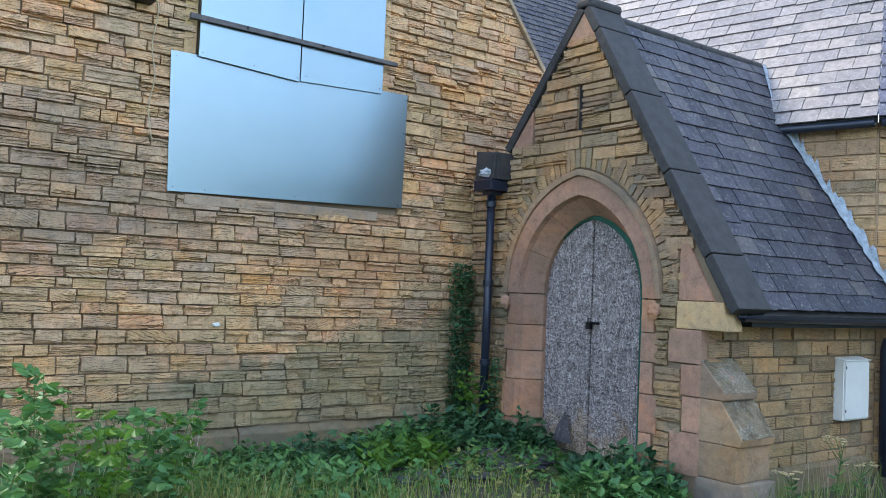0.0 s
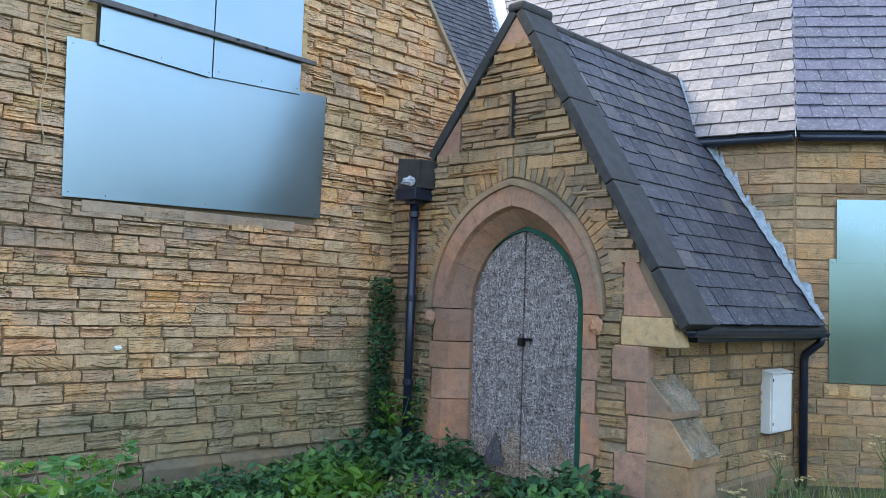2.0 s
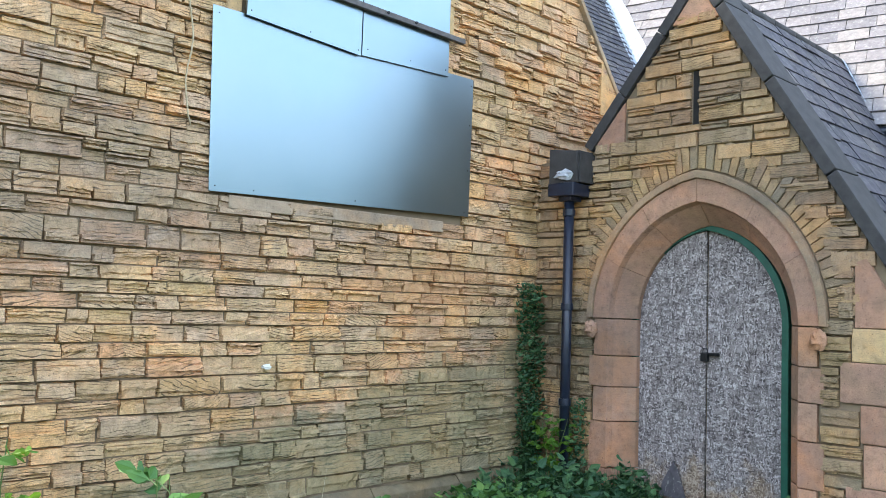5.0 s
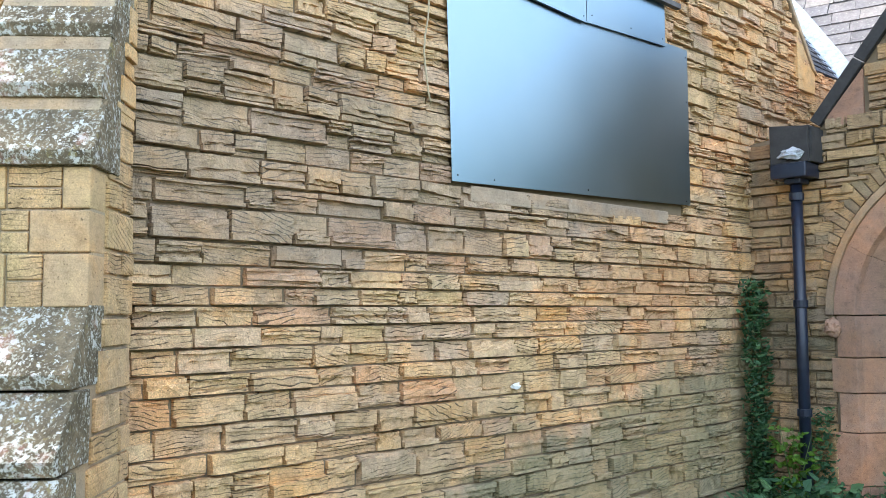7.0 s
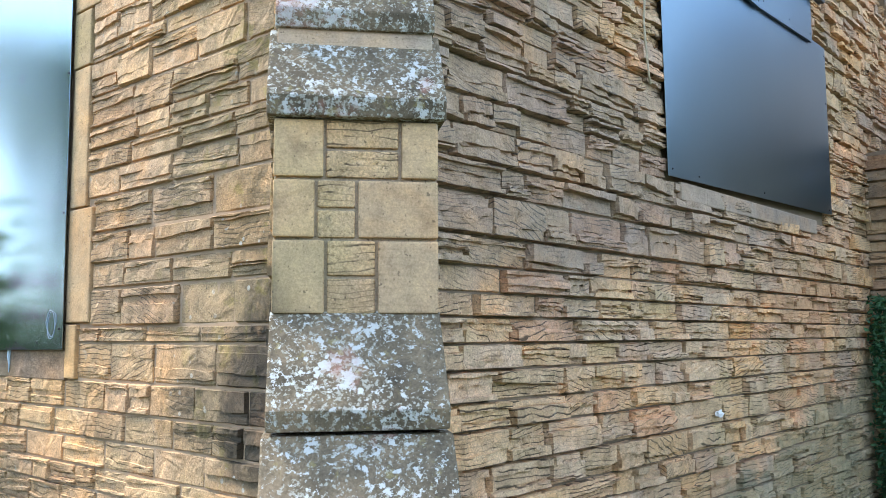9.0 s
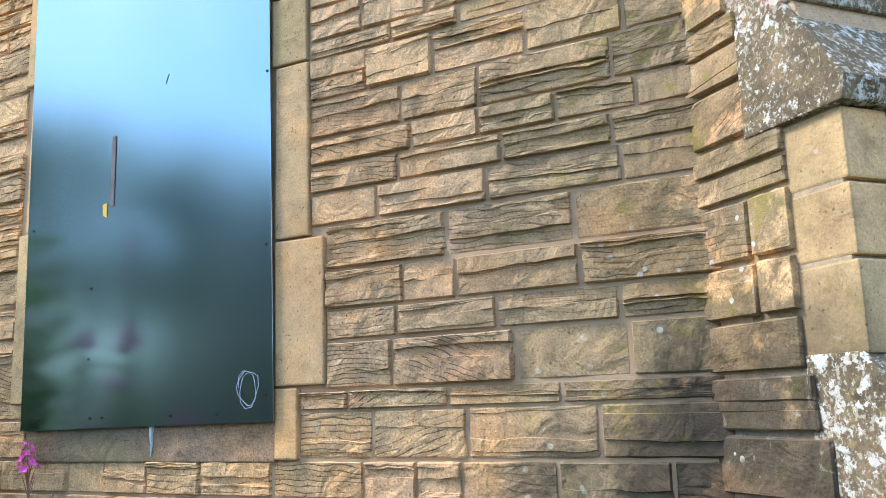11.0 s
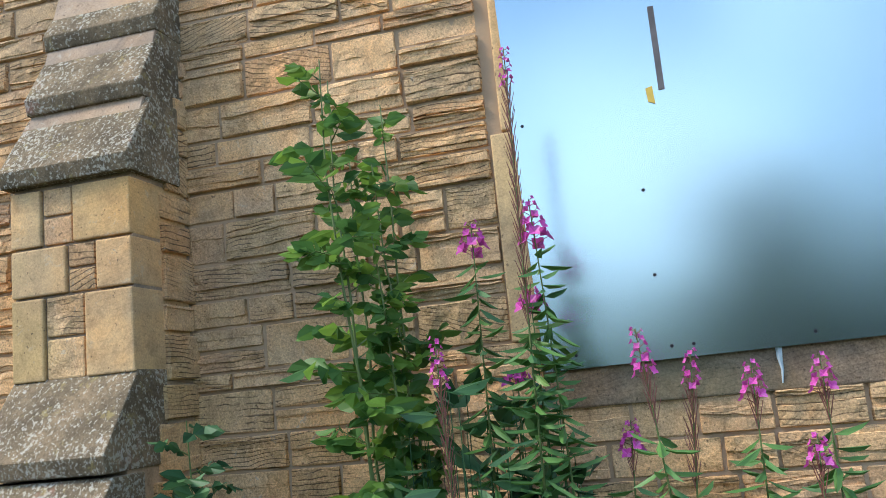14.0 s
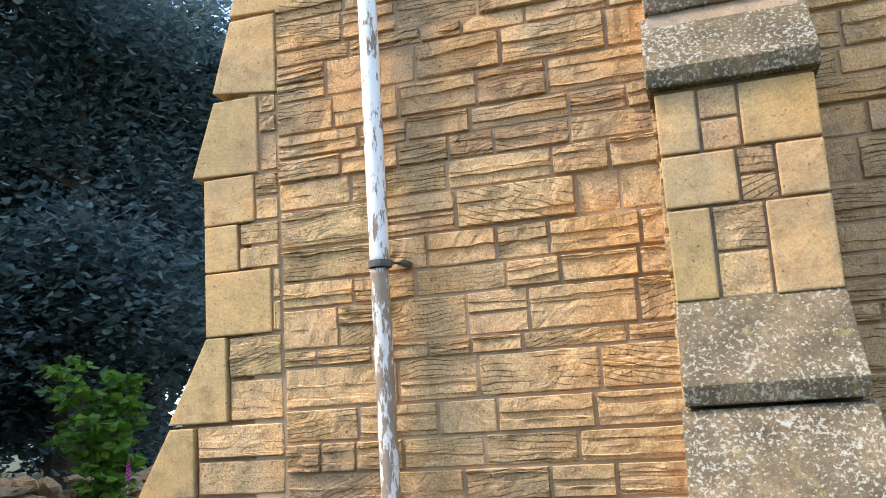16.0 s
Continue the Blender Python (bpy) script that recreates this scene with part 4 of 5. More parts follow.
    g.f.append(tuple(range((len(rings) - 1) * n, len(rings) * n)))
    return g


for sign, cuts in ((1, (-0.2, 0.16, 0.56, 0.86, 1.13, 1.455)), (-1, (-0.2, 0.28, 0.62, 0.90, 1.16, 1.455))):
    for k in range(len(cuts) - 1):
        wide = 1.0 + (0.03 if k % 2 else -0.02)
        z0, z1 = cuts[k] + 0.004, cuts[k + 1] - 0.004
        part("jamb_stone", loft([section(wide, 0.84, 0.69, z, z, z, sign) for z in (z0, z1)]), PINK, doorway, "", 0.006)
outer, inner, deep = arch_points(1.0, 1.17, 12), arch_points(0.84, 0.98, 12), arch_points(0.69, 0.80, 12)
for k0, k1 in ((0, 4), (4, 8), (8, 12), (12, 16), (16, 20), (20, 24)):
    rings = []
    for k in range(k0, k1 + 1):
        a, b, c = outer[k], inner[k], deep[k]
        rings.append([(XF - 0.035, YC + a[0], ZS + a[1]), (XF - 0.035, YC + b[0], ZS + b[1]), (XF + 0.03, YC + b[0] * 0.98, ZS + b[1] * 0.98), (XF + 0.20, YC + c[0], ZS + c[1]), (XF + 0.36, YC + c[0], ZS + c[1]), (XF + 0.36, YC + a[0], ZS + a[1])])
    part("arch_stone", loft(rings), PINK, doorway, "", 0.006)
# hood mould and its carved stops
hood_out, hood_in = arch_points(1.055, 1.235, 14), arch_points(1.0, 1.172, 14)
part("hood_mould", loft([[(XF - 0.06, YC + a[0], ZS + a[1]), (XF - 0.06, YC + b[0], ZS + b[1]), (XF + 0.02, YC + b[0], ZS + b[1]), (XF + 0.02, YC + a[0], ZS + a[1])] for a, b in zip(hood_out, hood_in)]), STAINED_P, doorway, "", 0.006)
for sign in (1, -1):
    bm = bmesh.new()
    bmesh.ops.create_icosphere(bm, subdivisions=3, radius=0.06)
    for v in bm.verts:
        v.co *= 1 + 0.35 * noise.noise(v.co * 38)
        v.co = Vector((XF - 0.06 + v.co.x * 0.8, YC + sign * 1.0 + v.co.y, 1.36 + v.co.z * 1.25))
    me = bpy.data.meshes.new("carved_stop")
    bm.to_mesh(me)
    bm.free()
    me.materials.append(PINK)
    ob = new("carved_stop", me)
    ob.parent = doorway
    tagged(ob, "worn carved stone stop")
# relieving arch of small rough stones on edge
rng = random.Random(12)
out_c, in_c = arch_points(1.29, 1.50, 26), arch_points(1.07, 1.255, 26)
for k in range(1, 51):
    a0, a1, b0, b1 = Vector(out_c[k]), Vector(out_c[k + 1]), Vector(in_c[k]), Vector(in_c[k + 1])
    g = Geo()
    px = XF - rng.uniform(0.012, 0.03)
    corner = [b0.lerp(b1, 0.06), b0.lerp(b1, 0.94), a0.lerp(a1, 0.94) * rng.uniform(0.98, 1.01), a0.lerp(a1, 0.06) * rng.uniform(0.98, 1.01)]
    g.prism([(px + rng.uniform(-0.006, 0.006), YC + c[0], ZS + c[1]) for c in corner], (0.06, 0, 0))
    part("arch_rubble", g, STONE_3, doorway, "", 0.004)

# boarded double door
door = base_of("door_1", "closed double door boarded with weathered strand board", "door", (6.52, YC, 0.0))
tagged(door, kind="structure")
dy = 0.05
edge = [(s, ZS + z) for s, z in arch_points(0.655, 0.765, 12)]
for sign, lean in ((1, 0.0), (-1, 0.012)):
    pts = [(sign * 0.005, -0.12), (sign * 0.655, -0.12)] + ([(abs(s) * sign, z) for s, z in edge[:12]] + [(sign * 0.005, ZS + 0.76)])
    g = Geo()
    g.prism([(0.0 + lean, dy + s, z) for s, z in pts], (0.02, 0, 0))
    part("door_leaf", g, OSB, door, "grey-brown strand board leaf")
frame_out = arch_points(0.71, 0.83, 14)
frame_in = arch_points(0.655, 0.765, 14)
rings = [[(0.03, dy - 0.71, -0.15), (0.03, dy - 0.655, -0.15), (-0.035, dy - 0.655, -0.15), (-0.035, dy - 0.71, -0.15)]]
rings += [[(0.03, dy + a[0], ZS + a[1]), (0.03, dy + b[0], ZS + b[1]), (-0.035, dy + b[0], ZS + b[1]), (-0.035, dy + a[0], ZS + a[1])] for a, b in zip(frame_out, frame_in)]
rings += [[(0.03, dy + 0.71, -0.15), (0.03, dy + 0.655, -0.15), (-0.035, dy + 0.655, -0.15), (-0.035, dy + 0.71, -0.15)]]
part("door_frame", loft(rings), GREEN, door, "dark green painted frame", 0.003)
g = Geo()
g.box((-0.025, dy - 0.12, 1.18), (0.0, dy + 0.03, 1.205))
g.box((-0.045, dy - 0.03, 1.13), (-0.004, dy + 0.03, 1.20))
g.tube([(-0.02, dy - 0.02, 1.20), (-0.02, dy - 0.02, 1.235), (-0.02, dy + 0.02, 1.235), (-0.02, dy + 0.02, 1.20)], 0.006, 6)
part("padlock", g, IRON, door, "rusty hasp and padlock", 0.003)

# porch side wall
side = Geo()
side.box((6.60, 4.27, -0.4), (9.35, 4.6, 1.45))
wall_porch_side = thing("wall_porch_side", side, MORTAR_D, "low porch side wall of brown sandstone", "wall", kind="structure")
lay(pose(0, 4.27, 0), courses(-0.3, 1.3, 0.10, 0.16, 6), lambda a, b: [(6.32, 9.05)], split_shapes(14, 51, 0.018, 0.009, 0.35, 4, 6), STONE_3, wall_porch_side, lambda u, v: True, 0.40, 0.16, 14)
foot = Geo()
foot.prism([(6.72, 4.28, -0.4), (6.72, 4.215, -0.4), (6.72, 4.215, -0.06), (6.72, 4.28, 0.0)], (2.28, 0, 0))
part("plinth", foot, DULL, wall_porch_side, "", 0.006)
low = tagged(new("buttress_porch"), "low stepped porch buttress with sloping lichened tops", "buttress", kind="structure")
for poly, mat, nm in (([(4.29, 1.00), (4.02, 0.715), (4.03, 0.66), (4.29, 0.66)], STAINED_P, "weathering"), ([(4.29, 0.655), (4.06, 0.655), (3.85, 0.37), (3.87, 0.31), (4.29, 0.31)], STAINED_P, "weathering"),
                      ([(4.29, 0.305), (3.90, 0.305), (3.90, 0.02), (4.29, 0.02)], STAINED_P, "block"), ([(4.29, 0.015), (3.84, 0.015), (3.84, -0.4), (4.29, -0.4)], BUTT, "block")):
    g = Geo()
    g.prism([(6.25, y, z) for y, z in poly], (0.46, 0, 0))
    part(nm, g, mat, low, "", 0.008)
    if nm == "weathering":
        a, b = (poly[0], poly[1]) if poly[0][1] > 0.9 else (poly[1], poly[2])
        g = Geo()
        g.prism([(6.262, a[0], a[1] + 0.004), (6.262, b[0], b[1] + 0.004), (6.262, b[0] + 0.01, b[1] - 0.02), (6.262, a[0] + 0.03, a[1] - 0.02)], (0.44, 0, 0))
        part("slope_face", g, LICHEN_2, low, "lichened sloping face", 0.003)
meter = base_of("meter_box", "white plastic meter box on the porch side wall", "meter box", (8.30, 4.26, 0.36))
g = Geo()
g.box((0, -0.10, 0), (0.46, 0, 0.58))
part("body", g, BOXWHITE, meter, "", 0.008)
g = Geo()
g.box((0.012, -0.118, 0.015), (0.448, -0.10, 0.565))
part("lid", g, BOXWHITE, meter, "", 0.006)
g = Geo()
g.prism([(-0.01, 0, 0.58), (-0.01, -0.125, 0.575), (-0.01, -0.125, 0.585), (-0.01, 0, 0.61)], (0.48, 0, 0))
part("hood", g, BOXWHITE, meter, "", 0.003)
for z in (0.08, 0.5):
    g = Geo()
    g.tube([(0.02, -0.12, z), (0.02, -0.12, z + 0.03)], 0.005, 6)
    part("hinge", g, IRON, meter)

# copings
R_WAY = Vector((0, R_END[0] - APEX[0], R_END[1] - APEX[1]))
L_WAY = Vector((0, L_END[0] - APEX[0], L_END[1] - APEX[1]))
coping = tagged(new("porch_coping"), "dark weathered stone coping on the porch gable", "coping", kind="structure")
for way, cuts in ((R_WAY, (0.0, 0.09, 0.33, 0.60, 0.86, 1.02)), (L_WAY, (0.0, 0.30, 0.66, 1.0))):
    n = Vector((0, -way.z, way.y)).normalized()
    n = n if n.z > 0 else -n
    for a, b in zip(cuts, cuts[1:]):
        p0, p1 = Vector((XF - 0.05, *APEX)) + way * (a + 0.002), Vector((XF - 0.05, *APEX)) + way * (b - 0.002)
        g = Geo()
        g.prism([p0 - n * 0.01, p1 - n * 0.01, p1 + n * 0.085, p0 + n * 0.085], (0.45 if way is R_WAY else 0.30, 0, 0))
        part("coping_stone", g, COPING, coping, "", 0.01)
g = Geo()
g.box((XF - 0.06, APEX[0] - 0.10, APEX[1] + 0.02), (XF + 0.40, APEX[0] + 0.10, APEX[1] + 0.11))
part("apex_stone", g, COPING, coping, "", 0.03)


# ---- roofs ----
def slates(name, corner, along, up, rows, width, gauge, bounds, material, parent, seed, limit=300, thick=0.014, label=""):
    """Rows of slates on a plane: corner at the eave, unit vectors along the eave and up the slope. bounds(row) gives the stretch along."""
    rng = random.Random(seed)
    along, up, corner = Vector(along).normalized(), Vector(up).normalized(), Vector(corner)
    n = along.cross(up)
    n = n if n.z > 0 else -n
    meshes = []
    for k in range(5):
        g = Geo()
        c = [rng.uniform(-0.02, 0.02) for _ in range(4)]
        chip = rng.uniform(0.0, 0.10) if k > 2 else 0.0
        base = [(0, c[0] * 0.9, 0.015), (0.85, c[1] * 0.9, 0.015), (1, c[1] * 0.9 + chip, 0.015), (1, 1.25, 0.0), (0, 1.25, 0.0)]
        g.prism(base, (0, 0, thick))
        meshes.append((g.v, g.f))
    basis = Matrix((along, up, n)).transposed().to_4x4()
    shared, rest, made = {}, Geo(), 0
    for r in range(rows):
        a, b = bounds(r)
        u = a - (width * 0.5 if r % 2 else 0.0)
        while u < b:
            w = width * rng.uniform(0.9, 1.08)
            lo, hi = max(u, a), min(u + w, b)
            if hi - lo > 0.03:
                slip = -rng.uniform(0.0, 0.05) if rng.random() < 0.05 else 0.0
                m = Matrix.Translation(corner + along * (lo + 0.003) + up * (r * gauge + slip) + n * rng.uniform(0.0, 0.006)) @ basis @ Matrix.Diagonal((hi - lo - 0.006, gauge, 1, 1)) @ Matrix.Rotation(rng.uniform(-0.02, 0.02), 4, "Z") @ Matrix.Rotation(rng.uniform(-0.006, 0.004), 4, "X")
                k = rng.randrange(5)
                if made < limit:
                    if k not in shared:
                        me = bpy.data.meshes.new("slate")
                        me.from_pydata(meshes[k][0], [], meshes[k][1])
                        me.materials.append(material)
                        shared[k] = me
                    ob = new("slate", shared[k])
                    ob.parent = parent
                    ob.matrix_local = m
                    made += 1
                else:
                    rest.add(*meshes[k], m)
            u += w
    if rest.v:
        tagged(raw("slating", rest, material, parent), kind="stuff")


C = Vector((9.07, 4.265, 3.43))                 # corner of the polygonal end under its eave
E_L, E_R = Vector((-0.229, 0.973, 0)), Vector((0.604, -0.797, 0))
IN_L, IN_R = Vector((0.973, 0.229, 0)), Vector((0.797, 0.604, 0))

# porch roof
p_up = -R_WAY.normalized()
deck = Geo()
deck.prism([(6.55, APEX[0], APEX[1] - 0.06), (9.6, APEX[0], APEX[1] - 0.06), (9.3, R_END[0], R_END[1] - 0.06), (6.55, R_END[0], R_END[1] - 0.06)], (0, 0.02, -0.05))
porch_roof = thing("porch_roof", deck, COPING, "steep porch roof of dark blue-grey slates", "roof", kind="structure")
n_rows = 18
slope_len = R_WAY.length


def porch_bounds(r):
    y = R_END[0] + (APEX[0] - R_END[0]) * min(1.0, (r + 0.3) / n_rows)
    return (0.0, 9.09 - 0.235 * (y - 4.2) + (0.9 * max(0.0, y - 5.2)) - 6.6)


slates("slate", (6.60, R_END[0] - 0.01, R_END[1] - 0.02), (1, 0, 0), p_up, n_rows, 0.27, slope_len / n_rows, porch_bounds, SLATE_P, porch_roof, 3)
left_deck = Geo()
left_deck.prism([(6.5, APEX[0], APEX[1] - 0.03), (9.6, APEX[0], APEX[1] - 0.03), (9.6, 7.4, APEX[1] - 0.03 - 1.655 * 1.24), (6.5, 7.4, APEX[1] - 0.03 - 1.655 * 1.24)], (0, 0, -0.05))
# Paler than the near slope: sky sheen in the colour, for the sheet's reflection.
part("far_slope", left_deck, SLATE_A, porch_roof)
for k in range(6):
    x0 = 6.62 + k * 0.46
    g = Geo()
    g.tube([(x0, APEX[0], APEX[1] - 0.02 - 0.02 * k / 6), (x0 + 0.45, APEX[0], APEX[1] - 0.025 - 0.02 * k / 6)], 0.06, 10)
    part("ridge_tile", g, COPING, porch_roof, "", 0, True)
gutter = base_of("gutter", "black gutter and downpipe at the porch eave", "gutter", (6.36, 3.95, 1.36))
g = Geo()
arc = [(math.cos(a) * 0.055, -abs(math.sin(a)) * 0.055) for a in [math.pi * i / 8 for i in range(9)]]
arc_in = [(y * 0.86, z * 0.86) for y, z in reversed(arc)]
g.prism([(0, y, z) for y, z in arc + arc_in], (2.72, 0, -0.02))
part("channel", g, NAVY, gutter)
g = Geo()
g.box((0.22, 0.06, -0.10), (2.66, 0.30, -0.012))
part("fascia", g, NAVY, gutter, "", 0.004)
g = Geo()
g.tube([(2.66, 0.0, -0.04), (2.66, 0.02, -0.12), (2.70, 0.18, -0.24), (2.70, 0.20, -0.32), (2.70, 0.20, -1.62)], 0.042, 12)
part("downpipe", g, NAVY, gutter, "", 0, True)

# polygonal end: walls
apse = tagged(new("wall_apse"), "polygonal end wall of coursed brown sandstone", "wall", kind="structure")
for start, along, inward, length in ((C, E_L, IN_L, 3.4), (C, E_R, IN_R, 2.6), (C + E_R * 2.6, Vector((0.92, -0.39, 0)), Vector((0.39, 0.92, 0)), 2.6)):
    g = Geo()
    b = Vector((start.x, start.y, -0.4))
    g.prism([b, b + along * length, b + along * length + Vector((0, 0, 3.78)), b + Vector((0, 0, 3.78))], inward * 0.4)
    part("core", g, MORTAR, apse)
ang_r = math.degrees(math.atan2(E_R.y, E_R.x))
ang_l = math.degrees(math.atan2(-E_L.y, -E_L.x))
shapes = split_shapes(14, 61, 0.016, 0.008, 0.4, 4, 6)
rows = courses(-0.3, 3.3, 0.13, 0.17, 16)
lay(pose(C.x, C.y, 0, 0, 0, ang_r), rows, lambda a, b: cut((0.0, 2.55), [(0.40, 2.3)] if 0.83 < (a + b) / 2 < 2.70 else []), shapes, STONE_3, apse, lambda u, v: True, 0.42, 0.2, 17, 0.010)
lay(pose(C.x, C.y, 0, 0, 0, ang_l), rows, lambda a, b: [(-2.4, 0.0)], shapes, STONE_3, apse, lambda u, v: v > 1.6 and u > -1.4, 0.42, 0.2, 18, 0.010, limit=150)


def on_r(s, z, out):
    p = C + E_R * s - IN_R * out
    return (p.x, p.y, z)


g = Geo()
g.prism([on_r(0.30, 0.82, 0.02), on_r(2.4, 0.82, 0.02), on_r(2.4, 0.70, 0.02), on_r(0.30, 0.70, 0.02)], IN_R * 0.2)
part("window_sill", g, ASHLAR, apse, "", 0.006)
sheet("steel_sheet", [on_r(0.34, 0.83, 0.035), on_r(2.3, 0.83, 0.035), on_r(2.3, 2.10, 0.035), on_r(0.34, 2.10, 0.035)], IN_R, 0.003, "galvanised steel sheet boarding up the end wall window", [on_r(0.37, z, 0.035) for z in (0.9, 1.3, 1.7, 2.06)], STEEL)
sheet("steel_sheet", [on_r(0.41, 2.06, 0.041), on_r(2.3, 2.06, 0.041), on_r(2.3, 2.72, 0.041), on_r(0.41, 2.72, 0.041)], IN_R, 0.003, "upper galvanised steel sheet on the end wall window", [on_r(0.44, z, 0.041) for z in (2.12, 2.68)], STEEL)

# polygonal end: roof
PITCH = radians(52)
roof_apse = tagged(new("roof_apse"), "hipped roof of worn shiny slates on the polygonal end", "roof", kind="structure")
for along, inward, mat, length, seed, limit in ((E_L, IN_L, SLATE_A, 6.2, 5, 300), (E_R, IN_R, SLATE_B, 2.9, 6, 150)):
    up = inward * math.cos(PITCH) + Vector((0, 0, math.sin(PITCH)))
    start = C - inward * 0.16 + Vector((0, 0, -0.03))
    g = Geo()
    n = along.cross(up)
    n = n if n.z > 0 else -n
    far = (3.0, 3.25) if along is E_L else (length, 0.0)          # valley: where it starts and how far it runs on over the slope
    g.prism([start + along * -0.02 - n * 0.01, start + along * far[0] - n * 0.01, start + along * (far[0] + far[1]) + up * 6.5 - n * 0.01, start + along * 0.80 + up * 6.5 - n * 0.01], n * -0.06)
    part("deck", g, COPING, roof_apse)
    gauge = 0.205
    slates("slate", start, along, up, 31, 0.30, gauge, lambda r, far=far: (max(-0.03, r * 0.205 * math.cos(PITCH) * 0.212 - 0.03), far[0] - 0.06 + far[1] * r * 0.205 / 6.5), mat, roof_apse, seed, limit)
eave = Geo()
for along, inward, length in ((E_L, IN_L, 2.9), (E_R, IN_R, 2.6)):
    p = C - inward * 0.13 + Vector((0, 0, -0.075))
    eave.tube([p, p + along * length], 0.045, 8)
part("eave_gutter", eave, NAVY, roof_apse, "dark eave gutter", 0, True)

# roof behind the gable, and valleys
back_roof = tagged(new("roof_back"), "dark slate roof slope behind the gable coping", "roof", kind="structure")
V0, V1 = Vector((8.67, 7.75, 4.15)), Vector((10.28, 9.86, 6.79))      # the valley between the two slopes
b_up = Vector((0, 1, 1.25)).normalized()
b_gauge = 0.125
for lo, hi, x0 in ((7.50, 7.93, 7.62), (7.93, 9.86, 6.0)):
    z_lo, z_hi = 4.15 + 1.25 * (lo - 7.75), 4.15 + 1.25 * (hi - 7.75)
    g = Geo()
    g.prism([(x0, lo, z_lo - 0.02), (8.67 + (z_lo - 4.15) * 0.61, lo, z_lo - 0.02), (8.67 + (z_hi - 4.15) * 0.61, hi, z_hi - 0.02), (x0, hi, z_hi - 0.02)], (0, 0.04, -0.05))
    part("deck", g, COPING, back_roof)


def back_bounds(r):
    z = 3.84 + r * b_gauge * b_up.z
    return (1.62 if z < 4.30 else 0.0, 2.60 + (z - 4.15) * 0.61)


slates("slate", (6.0, 7.50, 3.84), (1, 0, 0), b_up, 28, 0.19, b_gauge, back_bounds, SLATE_C, back_roof, 8, 280)
flashing = tagged(new("lead_flashing"), "crumpled grey lead flashing where the porch roof meets the end wall", "flashing", kind="structure")
rng = random.Random(4)
q_n = Vector((0, -p_up.z, p_up.y))
q_n = q_n if q_n.z > 0 else -q_n
line = []
for i in range(41):
    y = R_END[0] + 0.02 + i / 40 * (5.22 - R_END[0])
    z = R_END[1] + (y - R_END[0]) * (APEX[1] - R_END[1]) / (APEX[0] - R_END[0])
    x = C.x - 0.235 * (y - C.y)
    line.append(Vector((x, y, z)))
g = Geo()
for i, p in enumerate(line):
    jag = rng.uniform(0.0, 0.18)
    g.v += [tuple(p + Vector((-0.09 - rng.uniform(0, 0.05), 0, 0)) + q_n * 0.045), tuple(p + Vector((-0.03, 0, 0)) + q_n * 0.06), tuple(p + Vector((-0.035, -0.01, 0.06)) + Vector((0, 0, jag)))]
for i in range(len(line) - 1):
    g.f += [(i * 3, i * 3 + 1, i * 3 + 4, i * 3 + 3), (i * 3 + 1, i * 3 + 2, i * 3 + 5, i * 3 + 4)]
fl = raw("wall_apron", g, LEAD, flashing)
mod = fl.modifiers.new("thick", "SOLIDIFY")
mod.thickness = 0.006
g = Geo()
top = Vector((9.25, APEX[0] - 0.02, APEX[1] - 0.02))
p = line[-1]
for i in range(7):
    c = p.lerp(top, i / 6)
    g.v += [tuple(c + Vector((-0.10, 0, 0)) + q_n * 0.035), tuple(c + Vector((0.02, 0, 0)) + q_n * 0.03), tuple(c + Vector((0.10, 0, 0.12)))]
for i in range(6):
    g.f += [(i * 3, i * 3 + 1, i * 3 + 4, i * 3 + 3), (i * 3 + 1, i * 3 + 2, i * 3 + 5, i * 3 + 4)]
fl = raw("valley", g, LEAD, flashing)
mod = fl.modifiers.new("thick", "SOLIDIFY")
mod.thickness = 0.006

g = Geo()
rng = random.Random(41)
for i in range(17):
    c = V0.lerp(V1, i / 16 * 1.12 - 0.10)
    a_out, b_out = E_L * -(0.20 + rng.uniform(0, 0.02)), Vector((-0.15 - rng.uniform(0, 0.02), 0, 0))
    lift_a, lift_b = Vector((-0.62, -0.15, 0.62)) * 0.03, Vector((0, -0.78, 0.62)) * 0.03
    g.v += [tuple(c + b_out + lift_b), tuple(c + Vector((-0.012, -0.012, 0.01))), tuple(c + a_out + lift_a)]
for i in range(16):
    g.f += [(i * 3, i * 3 + 1, i * 3 + 4, i * 3 + 3), (i * 3 + 1, i * 3 + 2, i * 3 + 5, i * 3 + 4)]
fl = raw("back_valley", g, LEAD, flashing)
mod = fl.modifiers.new("thick", "SOLIDIFY")
mod.thickness = 0.006

# ---- rainwater pipe in the corner ----
rain = base_of("rainwater_pipe", "dark painted rainwater pipe with hopper in the corner", "downpipe", (6.13, 6.95, -0.2))
g = Geo()
g.tube([(0, 0, 0), (0, 0, 2.72)], 0.045, 14)
part("pipe", g, NAVY, rain, "", 0, True)
for z in (0.9, 1.75, 2.6):
    g = Geo()
    g.tube([(0, 0, z - 0.03), (0, 0, z + 0.03)], 0.056, 14)
    part("collar", g, NAVY, rain, "", 0.003)
g = Geo()
g.prism([(-0.07, -0.07, 2.70), (0.09, -0.07, 2.70), (0.09, 0.07, 2.70), (-0.07, 0.07, 2.70)], (0, 0, 0.05))
g.box((-0.13, -0.14, 2.74), (0.13, 0.15, 2.86))
part("hopper", g, NAVY, rain, "", 0.012)
g = Geo()
g.prism([(-0.10, -0.15, 2.86), (-0.10, -0.15, 3.14), (-0.10, 0.16, 3.18), (-0.10, 0.16, 2.86)], (0.03, 0, 0))
